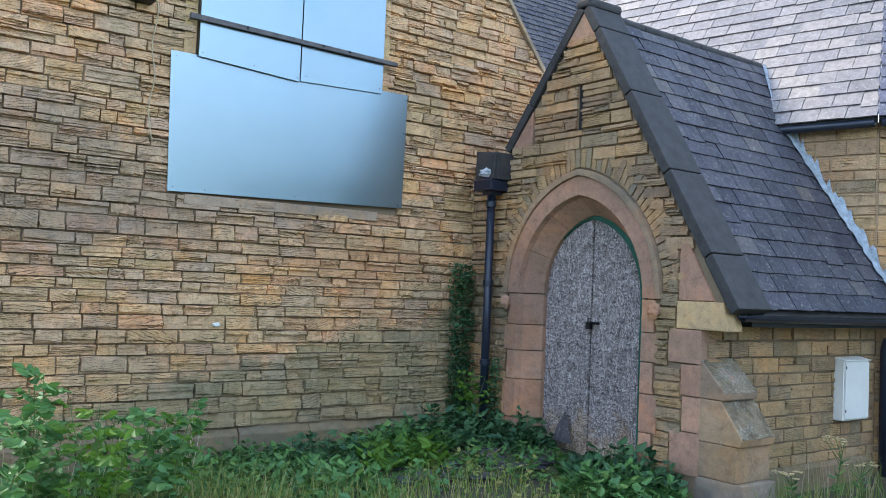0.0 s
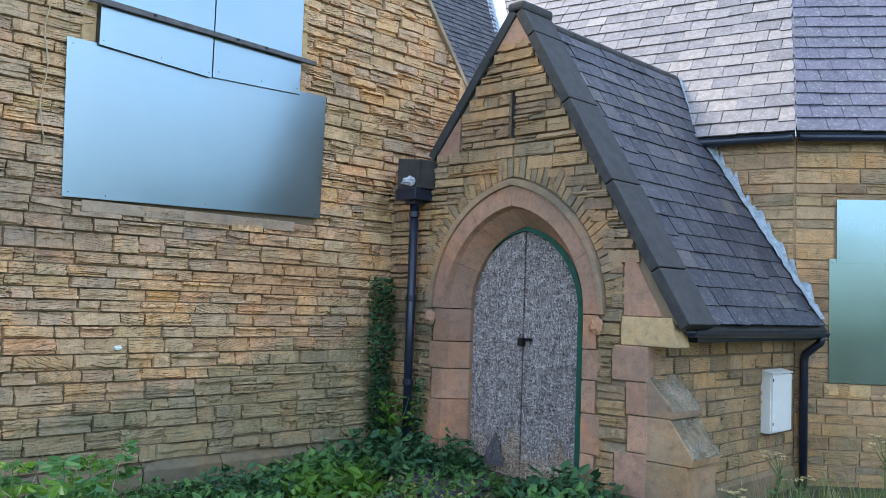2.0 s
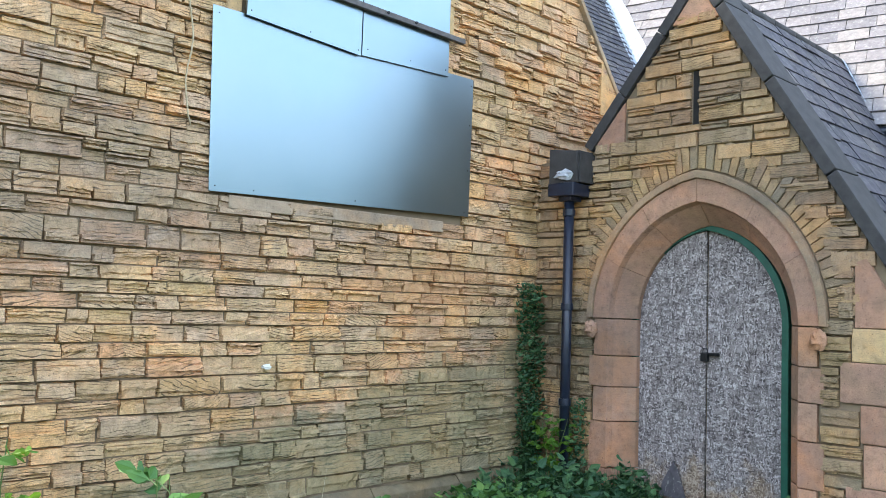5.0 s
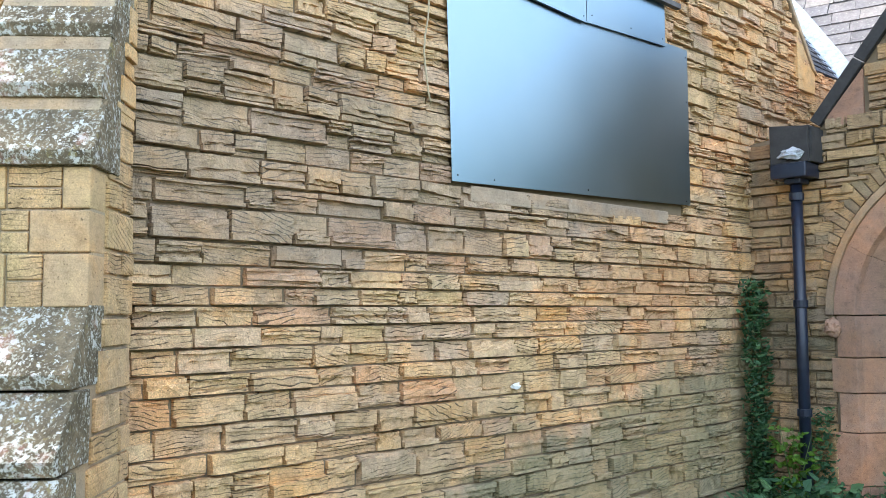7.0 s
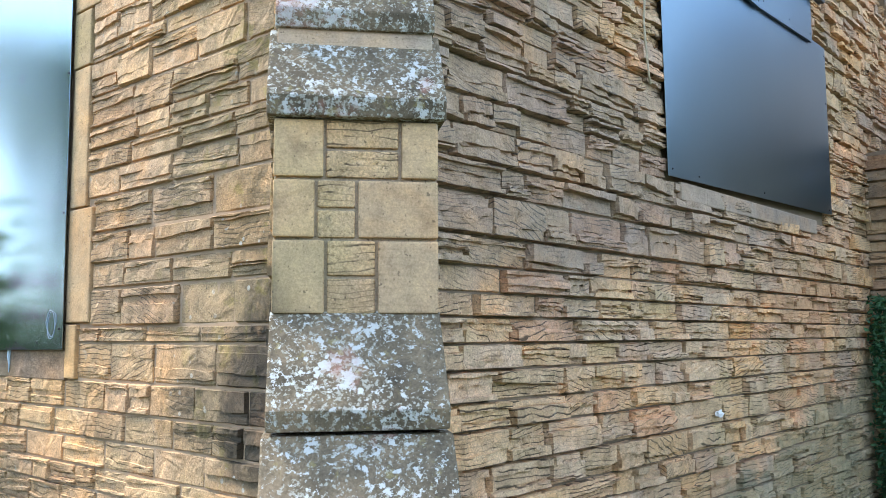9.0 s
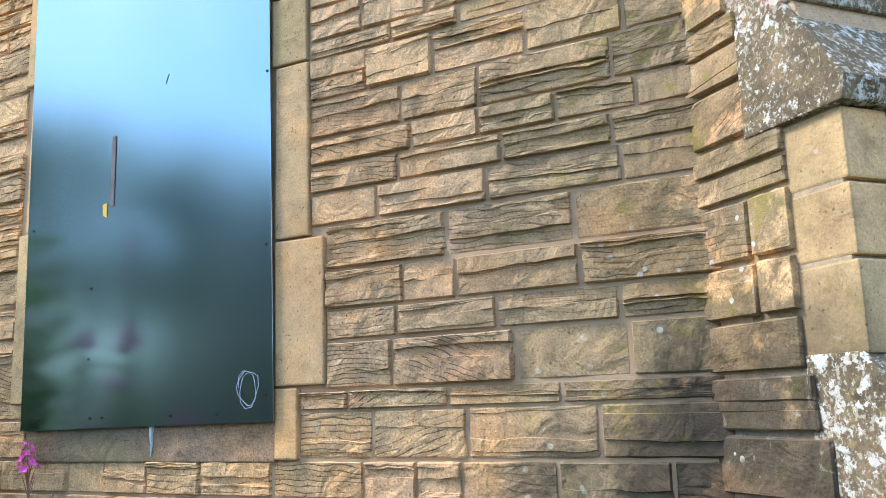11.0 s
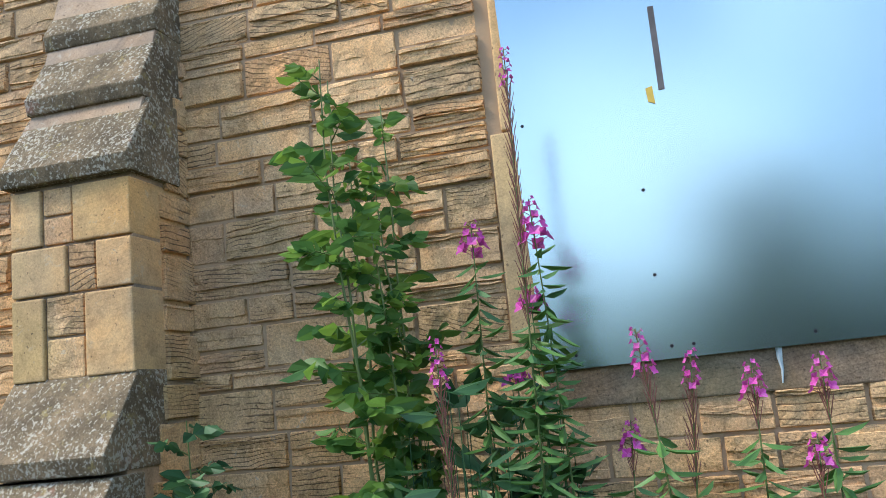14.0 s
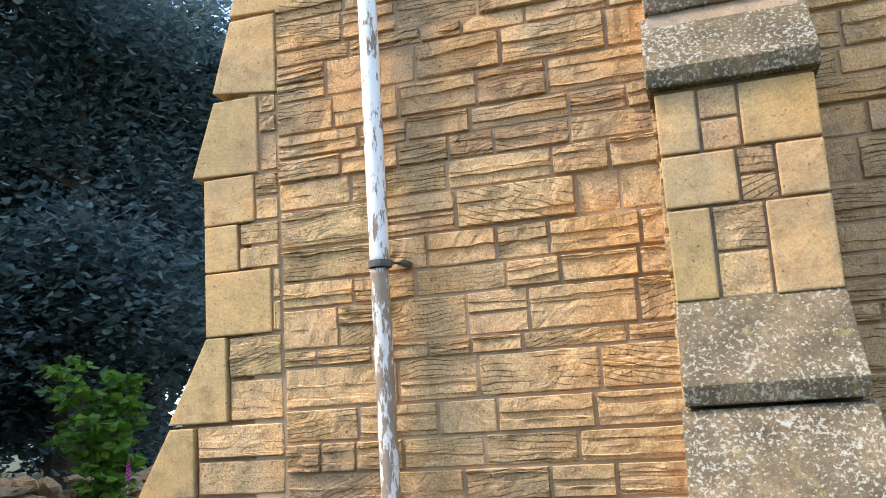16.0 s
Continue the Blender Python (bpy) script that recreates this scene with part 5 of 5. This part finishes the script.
g.box((-0.07, 0.13, 2.86), (0.15, 0.17, 3.17))
g.box((-0.07, -0.17, 2.86), (0.15, -0.13, 3.13))
g.box((-0.07, -0.15, 3.10), (0.15, 0.16, 3.15))
part("spout_surround", g, COPING, rain, "", 0.006)
bm = bmesh.new()
bmesh.ops.create_icosphere(bm, subdivisions=3, radius=0.09)
for v in bm.verts:
    v.co *= 1 + 0.6 * noise.noise(v.co * 24)
    v.co = Vector((v.co.x * 0.45 - 0.105, v.co.y * 1.0 - 0.02, v.co.z * 0.5 + 2.93))
me = bpy.data.meshes.new("bag")
bm.to_mesh(me)
bm.free()
me.materials.append(RAG)
bag = new("plastic_bag", me)
bag.location = (6.13, 6.95, -0.2)
tagged(bag, "crumpled pale plastic bag stuffed in a rainwater spout", "bag")


# ---- plants ----
def leaf(g, at, way, side, length, width, fold=0.15):
    """One pointed leaf of six verts, bent along its middle."""
    way, side = Vector(way).normalized(), Vector(side).normalized()
    lift = way.cross(side).normalized() * width * fold
    at = Vector(at)
    pts = [at, at + way * length * 0.35 + side * width * 0.5 + lift, at + way * length * 0.75 + side * width * 0.32 + lift, at + way * length, at + way * length * 0.75 - side * width * 0.32 + lift, at + way * length * 0.35 - side * width * 0.5 + lift]
    g.add(pts, [(0, 1, 2, 3), (0, 3, 4, 5)])


def turn(rng, up=0.3):
    a = rng.uniform(0, 2 * math.pi)
    z = rng.uniform(-0.3, 1.0) * (1 - up) + up * 0.6
    w = Vector((math.cos(a), math.sin(a), z)).normalized()
    s = w.cross(Vector((0, 0, 1)))
    s = (s.normalized() + Vector((rng.uniform(-.5, .5), rng.uniform(-.5, .5), rng.uniform(-1.0, 1.0)))).normalized()
    return w, s


def weed_patch(name, spot, radius, height, count, size, mat, label, seed, aspect=0.7, category="weeds"):
    rng = random.Random(seed)
    g = Geo()
    for k in range(count):
        a, r = rng.uniform(0, 2 * math.pi), radius * math.sqrt(rng.random())
        x, y = spot[0] + r * math.cos(a), spot[1] + r * math.sin(a)
        top = height * (1 - 0.6 * (r / radius) ** 2) * rng.uniform(0.15, 1.0)
        z = ground_height(x, y)
        w, s = turn(rng)
        L = size * rng.uniform(0.6, 1.4)
        g.tube([(x, y, z - 0.02), (x + rng.uniform(-.03, .03), y + rng.uniform(-.03, .03), z + top)], [0.003, 0.0015], 3)
        for q in range(3):
            w, s = turn(rng)
            leaf(g, (x, y, z + top * (0.4 + 0.3 * q)), w, s, L, L * aspect)
    ob = raw(name, g, mat)
    return tagged(ob, label, category, kind="stuff")


for k, (x, y, r, h, n, s, mat) in enumerate((
        (5.6, 6.85, 0.6, 0.42, 260, 0.09, LEAF_D), (4.9, 6.75, 0.6, 0.30, 240, 0.085, LEAF), (4.1, 6.8, 0.6, 0.28, 220, 0.07, LEAF_D), (3.3, 6.7, 0.7, 0.30, 240, 0.08, LEAF),
        (2.5, 6.5, 0.7, 0.32, 220, 0.08, LEAF), (5.6, 5.7, 0.6, 0.18, 120, 0.06, LEAF), (5.0, 5.4, 0.8, 0.18, 120, 0.05, GRASS), (4.2, 5.9, 0.8, 0.22, 110, 0.07, LEAF),
        (5.95, 4.75, 0.5, 0.42, 330, 0.10, LEAF_D), (5.6, 4.5, 0.5, 0.34, 240, 0.095, LEAF), (6.1, 6.3, 0.35, 0.34, 160, 0.07, LEAF_D), (3.3, 5.7, 0.8, 0.3, 260, 0.08, LEAF), (1.6, 6.3, 0.7, 0.35, 200, 0.09, LEAF),
        (4.6, 6.2, 0.4, 0.22, 120, 0.11, LEAF_B), (6.0, 5.0, 0.4, 0.2, 120, 0.1, LEAF))):
    weed_patch("weed_patch", (x, y), r, h, n, s, mat, "low green weeds growing at the foot of the wall", 100 + k)


def grass_patch(spot, radius, count, tall, mat, seed, label):
    rng = random.Random(seed)
    g = Geo()
    for k in range(count):
        a, r = rng.uniform(0, 2 * math.pi), radius * math.sqrt(rng.random())
        x, y = spot[0] + r * math.cos(a), spot[1] + r * math.sin(a)
        z, h = ground_height(x, y) - 0.02, tall * rng.uniform(0.5, 1.1)
        dx, dy = rng.uniform(-0.35, 0.35) * h, rng.uniform(-0.35, 0.35) * h
        w = 0.004
        k0 = len(g.v)
        for q in range(4):
            t = q / 3
            c = (x + dx * t * t, y + dy * t * t, z + h * (t - 0.12 * t * t))
            g.v += [(c[0] - w * (1 - t * 0.85), c[1] + w * 0.5 * (1 - t), c[2]), (c[0] + w * (1 - t * 0.85), c[1] - w * 0.5 * (1 - t), c[2])]
        for q in range(3):
            g.f.append((k0 + 2 * q, k0 + 2 * q + 1, k0 + 2 * q + 3, k0 + 2 * q + 2))
    return tagged(raw("grass_tuft", g, mat), label, "grass", kind="stuff")


for k, (x, y, r, n, h, mat) in enumerate(((2.4, 5.2, 0.6, 500, 0.5, GRASS), (1.8, 5.0, 0.6, 350, 0.55, GRASS), (3.2, 5.0, 0.7, 400, 0.36, GRASS), (4.4, 4.8, 0.9, 600, 0.24, GRASS), (2.35, 5.6, 0.12, 26, 0.95, STRAW),
                                          (6.8, 3.6, 0.5, 160, 0.4, GRASS), (7.6, 3.7, 0.6, 40, 0.55, STRAW), (8.3, 3.6, 0.6, 160, 0.45, GRASS), (1.4, 5.4, 0.6, 22, 1.0, STRAW))):
    grass_patch((x, y), r, n, h, mat, 200 + k, "long mixed green and straw-coloured grass")


def tall_shrub(name, foot, height, seed, label, spread=0.16, size=0.10, mats=(LEAF_D, STEM_G), dense=1.0):
    """Upright stems with compound leaves."""
    rng = random.Random(seed)
    root = base_of(name, label, "shrub", foot)
    stems, leaves = Geo(), Geo()
    for k in range(3):
        bend = Vector((rng.uniform(-1, 1) * spread, rng.uniform(-1, 1) * spread, 0))
        h = height * rng.uniform(0.8, 1.0) if k else height
        path = [Vector((0, 0, 0)) + bend * (t ** 1.3) + Vector((0, 0, h * t)) + Vector((rng.uniform(-.01, .01), rng.uniform(-.01, .01), 0)) for t in [i / 8 for i in range(9)]]
        stems.tube(path, [0.009 * (1 - 0.8 * i / 8) for i in range(9)], 5)
        n = int(h / 0.058 * dense)
        for i in range(n):
            t = 0.12 + 0.88 * i / n
            p = path[min(8, int(t * 8))].lerp(path[min(8, int(t * 8) + 1)], t * 8 - int(t * 8))
            a = i * 2.4 + rng.uniform(-.5, .5)
            w = Vector((math.cos(a), math.sin(a), rng.uniform(0.0, 0.7))).normalized()
            L = size * rng.uniform(0.7, 1.35) * (0.6 + 0.5 * math.sin(math.pi * (0.8 * t + 0.05)))
            side = w.cross(Vector((0, 0, 1))).normalized()
            stems.tube([p, p + w * L], [0.0025, 0.001], 3)
            for q in range(3):
                at = p + w * L * (0.35 + 0.28 * q)
                for sgn in (1, -1):
                    lw = (side * sgn + w * 0.6 + Vector((0, 0, rng.uniform(-0.9, 0.3)))).normalized()
                    broad = (w * 0.6 + Vector((rng.uniform(-.5, .5), rng.uniform(-.5, .5), rng.choice((-1, 1)) * rng.uniform(0.3, 1.1))))
                    broad = broad - lw * broad.dot(lw)
                    leaf(leaves, at, lw, broad, L * 0.62 * rng.uniform(0.8, 1.3), L * 0.42)
            leaf(leaves, p + w * L, w + Vector((0, 0, -0.5)), side + Vector((0, 0, rng.uniform(-.6, .6))), L * 0.66, L * 0.46)
    st = raw("stem", stems, mats[1], root)
    lv = raw("foliage", leaves, mats[0], root)
    return root


def willowherb(foot, height, seed, bloom=0.3, dry=0.0):
    """A tall stalk with narrow leaves and a pink flower spike."""
    rng = random.Random(seed)
    root = base_of("willowherb", "tall willowherb with narrow leaves and pink flower spike", "wildflower", foot, "willowherbs by the wall")
    stem, leaves, petals, pods = Geo(), Geo(), Geo(), Geo()
    lean = Vector((rng.uniform(-.08, .08), rng.uniform(-.08, .08), 0))
    at = lambda t: lean * t * t + Vector((0, 0, height * t))
    stem.tube([at(i / 8) for i in range(9)], [0.006 * (1 - 0.75 * i / 8) for i in range(9)], 5)
    top = 1 - bloom
    n = int(height * top / 0.011)
    for i in range(n):
        t = 0.1 + (top - 0.1) * i / n
        a = i * 2.4
        w = Vector((math.cos(a), math.sin(a), rng.uniform(-0.7, 0.35))).normalized()
        leaf(leaves, at(t), w, w.cross(Vector((0, 0, 1))) + Vector((0, 0, rng.uniform(-0.8, 0.8))), 0.115 * rng.uniform(0.7, 1.2) * (1.1 - 0.4 * t), 0.022, 0.3)
    m = int(height * bloom / 0.006)
    for i in range(m):
        t = top + bloom * i / m
        a = i * 2.4
        w = Vector((math.cos(a), math.sin(a), 0.55)).normalized()
        if t < top + bloom * dry:
            pods.tube([at(t), at(t) + w * 0.02 + Vector((0, 0, 0.05))], [0.0016, 0.001], 3)
        else:
            size = 0.034 * (1.15 - 0.8 * (t - top) / bloom)
            pods.tube([at(t), at(t) + w * size], [0.0012, 0.001], 3)
            for q in range(4):
                b = q * math.pi / 2
                u = w.orthogonal().normalized()
                v = w.cross(u)
                d = (u * math.cos(b) + v * math.sin(b) + w * 0.4).normalized()
                leaf(petals, at(t) + w * size, d, w.cross(d), size * 0.6, size * 0.55)
    raw("stem", stem, STEM_G, root)
    raw("foliage", leaves, LEAF, root)
    raw("seed_spike", pods, STEM_R, root)
    raw("flower_spike", petals, PETAL, root)
    return root


def gz(x, y):
    return (x, y, ground_height(x, y))


tall_shrub("leafy_shrub", gz(0.15, 10.43), 2.5, 1, "tall leafy green shrub against the stone wall", 0.12, 0.095, (LEAF_S, STEM_G), 0.85)
tall_shrub("leafy_shrub", gz(0.20, 10.32), 2.42, 2, "tall leafy green shrub against the stone wall", 0.11, 0.09, (LEAF_S, STEM_G), 0.85)
tall_shrub("leafy_shrub", gz(0.20, 10.97), 1.58, 3, "small dark-leaved shrub beside a buttress", 0.16, 0.085, (LEAF_D, STEM_G), 1.1)
for k, (x, y, h, bl, dry) in enumerate(((0.05, 10.02, 2.42, 0.3, 0.85), (0.10, 9.93, 2.02, 0.065, 0.0), (0.08, 10.14, 2.0, 0.05, 0.0), (0.05, 9.68, 1.66, 0.14, 0.5), (0.05, 9.53, 1.56, 0.10, 0.4), (0.08, 9.36, 1.56, 0.10, 0.4), (0.12, 10.0, 1.8, 0.04, 0.0), (0.15, 10.1, 1.6, 0.03, 0.0),
                                        (0.0, 9.14, 1.36, 0.1, 0.1), (0.1, 9.72, 1.60, 0.2, 0.7), (0.15, 9.85, 1.45, 0.1, 0.3), (-0.1, 9.45, 1.4, 0.1, 0.4), (-0.05, 10.2, 1.7, 0.25, 0.7))):
    willowherb(gz(x, y), h, 300 + k, bl, dry)
for k, (x, y, r, h, n, s, mat) in enumerate(((0.12, 10.2, 0.30, 1.75, 560, 0.10, LEAF_D), (0.1, 9.8, 0.3, 1.3, 260, 0.08, LEAF), (0.1, 9.4, 0.3, 1.05, 240, 0.07, LEAF), (0.1, 10.6, 0.3, 1.15, 240, 0.09, LEAF_D), (0.1, 9.55, 0.3, 1.25, 260, 0.09, LEAF), (0.15, 10.05, 0.30, 1.6, 420, 0.10, LEAF_D), (0.0, 8.8, 0.4, 0.8, 200, 0.07, LEAF), (0.0, 12.0, 0.4, 0.7, 180, 0.08, LEAF))):
    weed_patch("weed_clump", (x, y), r, h, n, s, mat, "dense green weeds growing against the side wall", 400 + k, 0.5)
tall_shrub("leafy_shrub", gz(1.35, 5.1), 0.95, 11, "young green sapling among tall weeds", 0.2, 0.10, (LEAF, STEM_G))
tall_shrub("leafy_shrub", gz(1.75, 5.3), 0.85, 12, "young green sapling among tall weeds", 0.2, 0.09, (LEAF, STEM_G))
for k, (x, y, h) in enumerate(((1.05, 4.55, 1.15), (1.55, 4.6, 1.05), (2.0, 4.95, 1.0), (0.9, 5.3, 1.3), (1.3, 4.9, 1.2), (2.3, 5.5, 0.8))):
    tall_shrub("leafy_shrub", gz(x, y), h, 60 + k, "young green sapling among tall weeds", 0.2, 0.10, (LEAF_B if k % 2 else LEAF, STEM_G))
tall_shrub("leafy_shrub", gz(6.0, 7.0), 0.75, 13, "bright green climbing weed at the pipe's foot", 0.15, 0.085, (LEAF_B, STEM_G))
ivy = Geo()
rng = random.Random(55)
for k in range(1900):
    t = rng.random() ** 1.5
    z = 0.0 + 1.75 * t
    x = rng.uniform(5.93, 6.20) - 0.03 * t
    w, s = turn(rng)
    leaf(ivy, (x, 7.36 - rng.random() * 0.12, z), w - Vector((0, 0.6, 0)), s, 0.05, 0.035)
for k in range(260):
    t = rng.random() ** 1.4
    w, s = turn(rng)
    leaf(ivy, (6.20 - rng.random() * 0.06, rng.uniform(6.74, 6.9), 0.0 + 0.75 * t), w - Vector((0.5, 0, 0)), s, 0.05, 0.035)
ob = raw("ivy", ivy, LEAF_D)
tagged(ob, "dark ivy climbing the corner behind the pipe", "ivy", kind="stuff")

# a scrap of pale litter caught on the gable's stones
bm = bmesh.new()
bmesh.ops.create_icosphere(bm, subdivisions=2, radius=0.034)
for v in bm.verts:
    v.co *= 1 + 0.7 * noise.noise(v.co * 45)
    v.co = Vector((v.co.x * 1.2, v.co.y * 0.4, v.co.z * 0.55))
me = bpy.data.meshes.new("litter_scrap")
bm.to_mesh(me)
bm.free()
me.materials.append(BOXWHITE)
scrap = new("litter_scrap", me)
scrap.location = (3.285, 7.388, 1.055)
tagged(scrap, "small crumpled white scrap caught on the stone wall", "litter")


def ragwort(foot, height, seed):
    """A wiry stalk that forks into flat heads of small cream flowers."""
    rng = random.Random(seed)
    root = base_of("ragwort", "wiry weed with small cream flower heads", "wildflower", foot, "ragworts by the porch")
    stem, leaves = Geo(), Geo()
    top = Vector((rng.uniform(-.08, .08), rng.uniform(-.08, .08), height * 0.7))
    stem.tube([(0, 0, -0.03), top * 0.5 + Vector((0.01, 0, 0)), top], [0.006, 0.005, 0.004], 5)
    for k in range(9):
        tip = top + Vector((rng.uniform(-.13, .13), rng.uniform(-.13, .13), height * rng.uniform(0.12, 0.3)))
        stem.tube([top * rng.uniform(0.85, 1.0), tip], [0.003, 0.002], 4)
        heads = Geo()
        for q in range(14):
            w, sd = turn(rng, 0.5)
            leaf(heads, tip + Vector((rng.uniform(-.02, .02), rng.uniform(-.02, .02), 0)), w, sd, 0.022, 0.016)
        raw("flower_head", heads, CREAM, root)
    for k in range(16):
        w, sd = turn(rng)
        leaf(leaves, top * rng.uniform(0.1, 0.95), w, sd, 0.09, 0.025)
    raw("stem", stem, STEM_G, root)
    raw("foliage", leaves, LEAF, root)


for k, (x, y, h) in enumerate(((7.35, 3.72, 0.62), (7.55, 3.6, 0.42), (8.2, 3.1, 0.75), (6.9, 3.75, 0.36))):
    ragwort(gz(x, y), h, 900 + k)

# slates and slabs fallen on the ground
rng = random.Random(70)
for k in range(42):
    x, y = rng.uniform(4.3, 5.9), rng.uniform(5.3, 6.9)
    a, b = rng.uniform(0.08, 0.2), rng.uniform(0.06, 0.14)
    g = Geo()
    g.prism([(-a, -b, 0), (a * 0.8, -b * rng.uniform(0.6, 1), 0), (a, b * 0.7, 0), (a * 0.1, b, 0), (-a * 0.9, b * 0.6, 0)], (0, 0, 0.012))
    ob = thing("fallen_slate", g, SLATE_P, "broken slate fallen among the weeds", "slate", "fallen slates")
    ob.matrix_world = pose(x, y, ground_height(x, y) + 0.012, rng.uniform(-8, 8), rng.uniform(-8, 8), rng.uniform(0, 360))
g = Geo()
g.prism([(0, -0.13, -0.06), (0, 0.12, -0.06), (0, 0.10, 0.06), (0, 0.02, 0.24), (0, -0.06, 0.10)], (0.02, 0, 0))
ob = thing("leaning_slate", g, SLATE_P, "purple-grey broken slate leaning on the door", "slate", bevel=0.003)
ob.matrix_world = pose(6.40, 6.02, 0.05, 0, 12, 0)


# ---- trees and distance ----
def tree(foot, height, crown, seed, count, size, label, low=0.25, mat=TREE):
    rng = random.Random(seed)
    root = base_of("tree", label, "tree", foot, "trees round the churchyard")
    wood, leaves = Geo(), Geo()
    wood.tube([(0, 0, -0.3), (0.1, 0.05, height * 0.3), (0.2, -0.1, height * 0.6), (0.1, 0, height * 0.9)], [height * 0.035, height * 0.026, height * 0.015, 0.03], 8)
    tips = []
    for k in range(22):
        t = rng.uniform(low, 0.9)
        a = rng.uniform(0, 2 * math.pi)
        L = crown * rng.uniform(0.5, 1.05) * (1.15 - 0.7 * abs(t - 0.5))
        p0 = Vector((0.1, 0, height * t))
        p1 = p0 + Vector((math.cos(a) * L * 0.5, math.sin(a) * L * 0.5, L * 0.22))
        p2 = p0 + Vector((math.cos(a) * L, math.sin(a) * L, L * 0.18))
        wood.tube([p0, p1, p2], [height * 0.010, height * 0.006, 0.02], 5)
        tips += [p1, p2, p2.lerp(p1, 0.5), p0.lerp(p1, 0.8)]
    tips.append(Vector((0.1, 0, height * 0.95)))
    for k in range(count):
        c = rng.choice(tips)
        d = Vector((rng.gauss(0, 1), rng.gauss(0, 1), rng.gauss(0, 0.6)))
        p = c + d * crown * 0.17
        w, s = turn(rng, 0.0)
        L = size * rng.uniform(0.6, 1.3)
        leaf(leaves, p, w - Vector((0, 0, 0.5)), s, L, L * 0.6)
    raw("trunk", wood, BARK, root)
    raw("crown", leaves, mat, root)
    return root


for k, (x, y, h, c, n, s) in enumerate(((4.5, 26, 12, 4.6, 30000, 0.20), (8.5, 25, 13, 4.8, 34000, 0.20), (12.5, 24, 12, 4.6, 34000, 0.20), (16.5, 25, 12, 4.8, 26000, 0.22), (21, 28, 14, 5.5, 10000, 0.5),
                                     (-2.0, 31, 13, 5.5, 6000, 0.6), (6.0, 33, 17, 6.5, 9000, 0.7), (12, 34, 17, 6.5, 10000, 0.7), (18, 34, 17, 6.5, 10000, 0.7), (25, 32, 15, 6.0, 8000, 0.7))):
    tree((x, y, -0.2), h, c, 500 + k, n, s, "dense tree beyond the churchyard with blue-hazed leaf colour", 0.03)
# Out of view: placed and sized for their reflections in the steel sheets.
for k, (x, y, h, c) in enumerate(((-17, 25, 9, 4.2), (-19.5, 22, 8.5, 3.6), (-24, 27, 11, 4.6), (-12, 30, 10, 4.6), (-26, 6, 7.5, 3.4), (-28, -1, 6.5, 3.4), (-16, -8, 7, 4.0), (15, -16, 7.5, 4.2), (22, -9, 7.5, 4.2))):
    tree((x, y, -0.2), h, c, 600 + k, 9000, 0.6, "leafy tree out of view, reflected in the steel sheets", 0.04, TREE_L)

# far hills to the west, the south and the east, added for reflections; haze is in their colour
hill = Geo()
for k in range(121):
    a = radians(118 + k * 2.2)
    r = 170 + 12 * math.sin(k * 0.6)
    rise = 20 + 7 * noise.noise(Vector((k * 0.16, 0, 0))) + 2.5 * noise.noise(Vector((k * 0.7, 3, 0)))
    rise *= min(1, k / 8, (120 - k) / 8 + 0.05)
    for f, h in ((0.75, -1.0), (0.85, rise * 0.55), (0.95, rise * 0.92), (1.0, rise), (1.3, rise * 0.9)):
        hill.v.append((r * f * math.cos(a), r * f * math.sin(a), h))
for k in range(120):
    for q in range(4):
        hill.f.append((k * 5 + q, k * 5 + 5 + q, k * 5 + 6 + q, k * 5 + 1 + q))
thing("backdrop_hills", hill, plain("hazy_hillside", (0.33, 0.40, 0.33), 1.0, 0.0, 0.6, 0.0, 0.06), "far green hills beyond the trees, pale haze in their colour", "hill", kind="structure", smooth=True)

# Unseen hedge, added to cover the bright horizon in the sheets' reflections.
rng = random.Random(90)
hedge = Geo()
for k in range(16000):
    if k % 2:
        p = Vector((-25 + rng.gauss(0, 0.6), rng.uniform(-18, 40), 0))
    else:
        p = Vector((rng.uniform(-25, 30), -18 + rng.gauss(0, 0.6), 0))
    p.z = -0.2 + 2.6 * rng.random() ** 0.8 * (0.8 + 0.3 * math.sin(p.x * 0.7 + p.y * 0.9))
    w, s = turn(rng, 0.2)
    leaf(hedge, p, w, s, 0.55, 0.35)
tagged(raw("hedge", hedge, TREE_L), "long green hedge added out of view for the sheets' reflections", "hedge", kind="stuff")

rubble = tagged(new("rubble_wall"), "tumbledown dry stone rubble wall under the trees", "wall", kind="structure")
rng = random.Random(8)
mesh_r = []
for k in range(5):
    bm = bmesh.new()
    bmesh.ops.create_icosphere(bm, subdivisions=2, radius=0.5)
    for v in bm.verts:
        v.co *= 1 + 0.5 * noise.noise(v.co * 2.3 + Vector((k * 5, 0, 0)))
    me = bpy.data.meshes.new("rubble_stone")
    bm.to_mesh(me)
    bm.free()
    me.materials.append(STONE_3)
    mesh_r.append(me)
for k in range(170):
    x = rng.uniform(5.0, 13.0)
    z = rng.uniform(-0.3, 0.75) * (0.9 if x < 9 else 0.75)
    ob = new("rubble_stone", rng.choice(mesh_r))
    ob.parent = rubble
    ob.matrix_local = pose(x, 20 + rng.uniform(-0.25, 0.25), z, 0, 0, rng.uniform(0, 360)) @ Matrix.Diagonal((rng.uniform(0.25, 0.6), rng.uniform(0.25, 0.45), rng.uniform(0.12, 0.28), 1))
tall_shrub("leafy_shrub", (7.0, 18.8, -0.2), 2.3, 21, "sunlit light green bush before dark trees", 0.6, 0.22, (LEAF_B, STEM_G), 1.4)
willowherb((6.7, 18.2, -0.2), 1.1, 350, 0.3, 0.2)
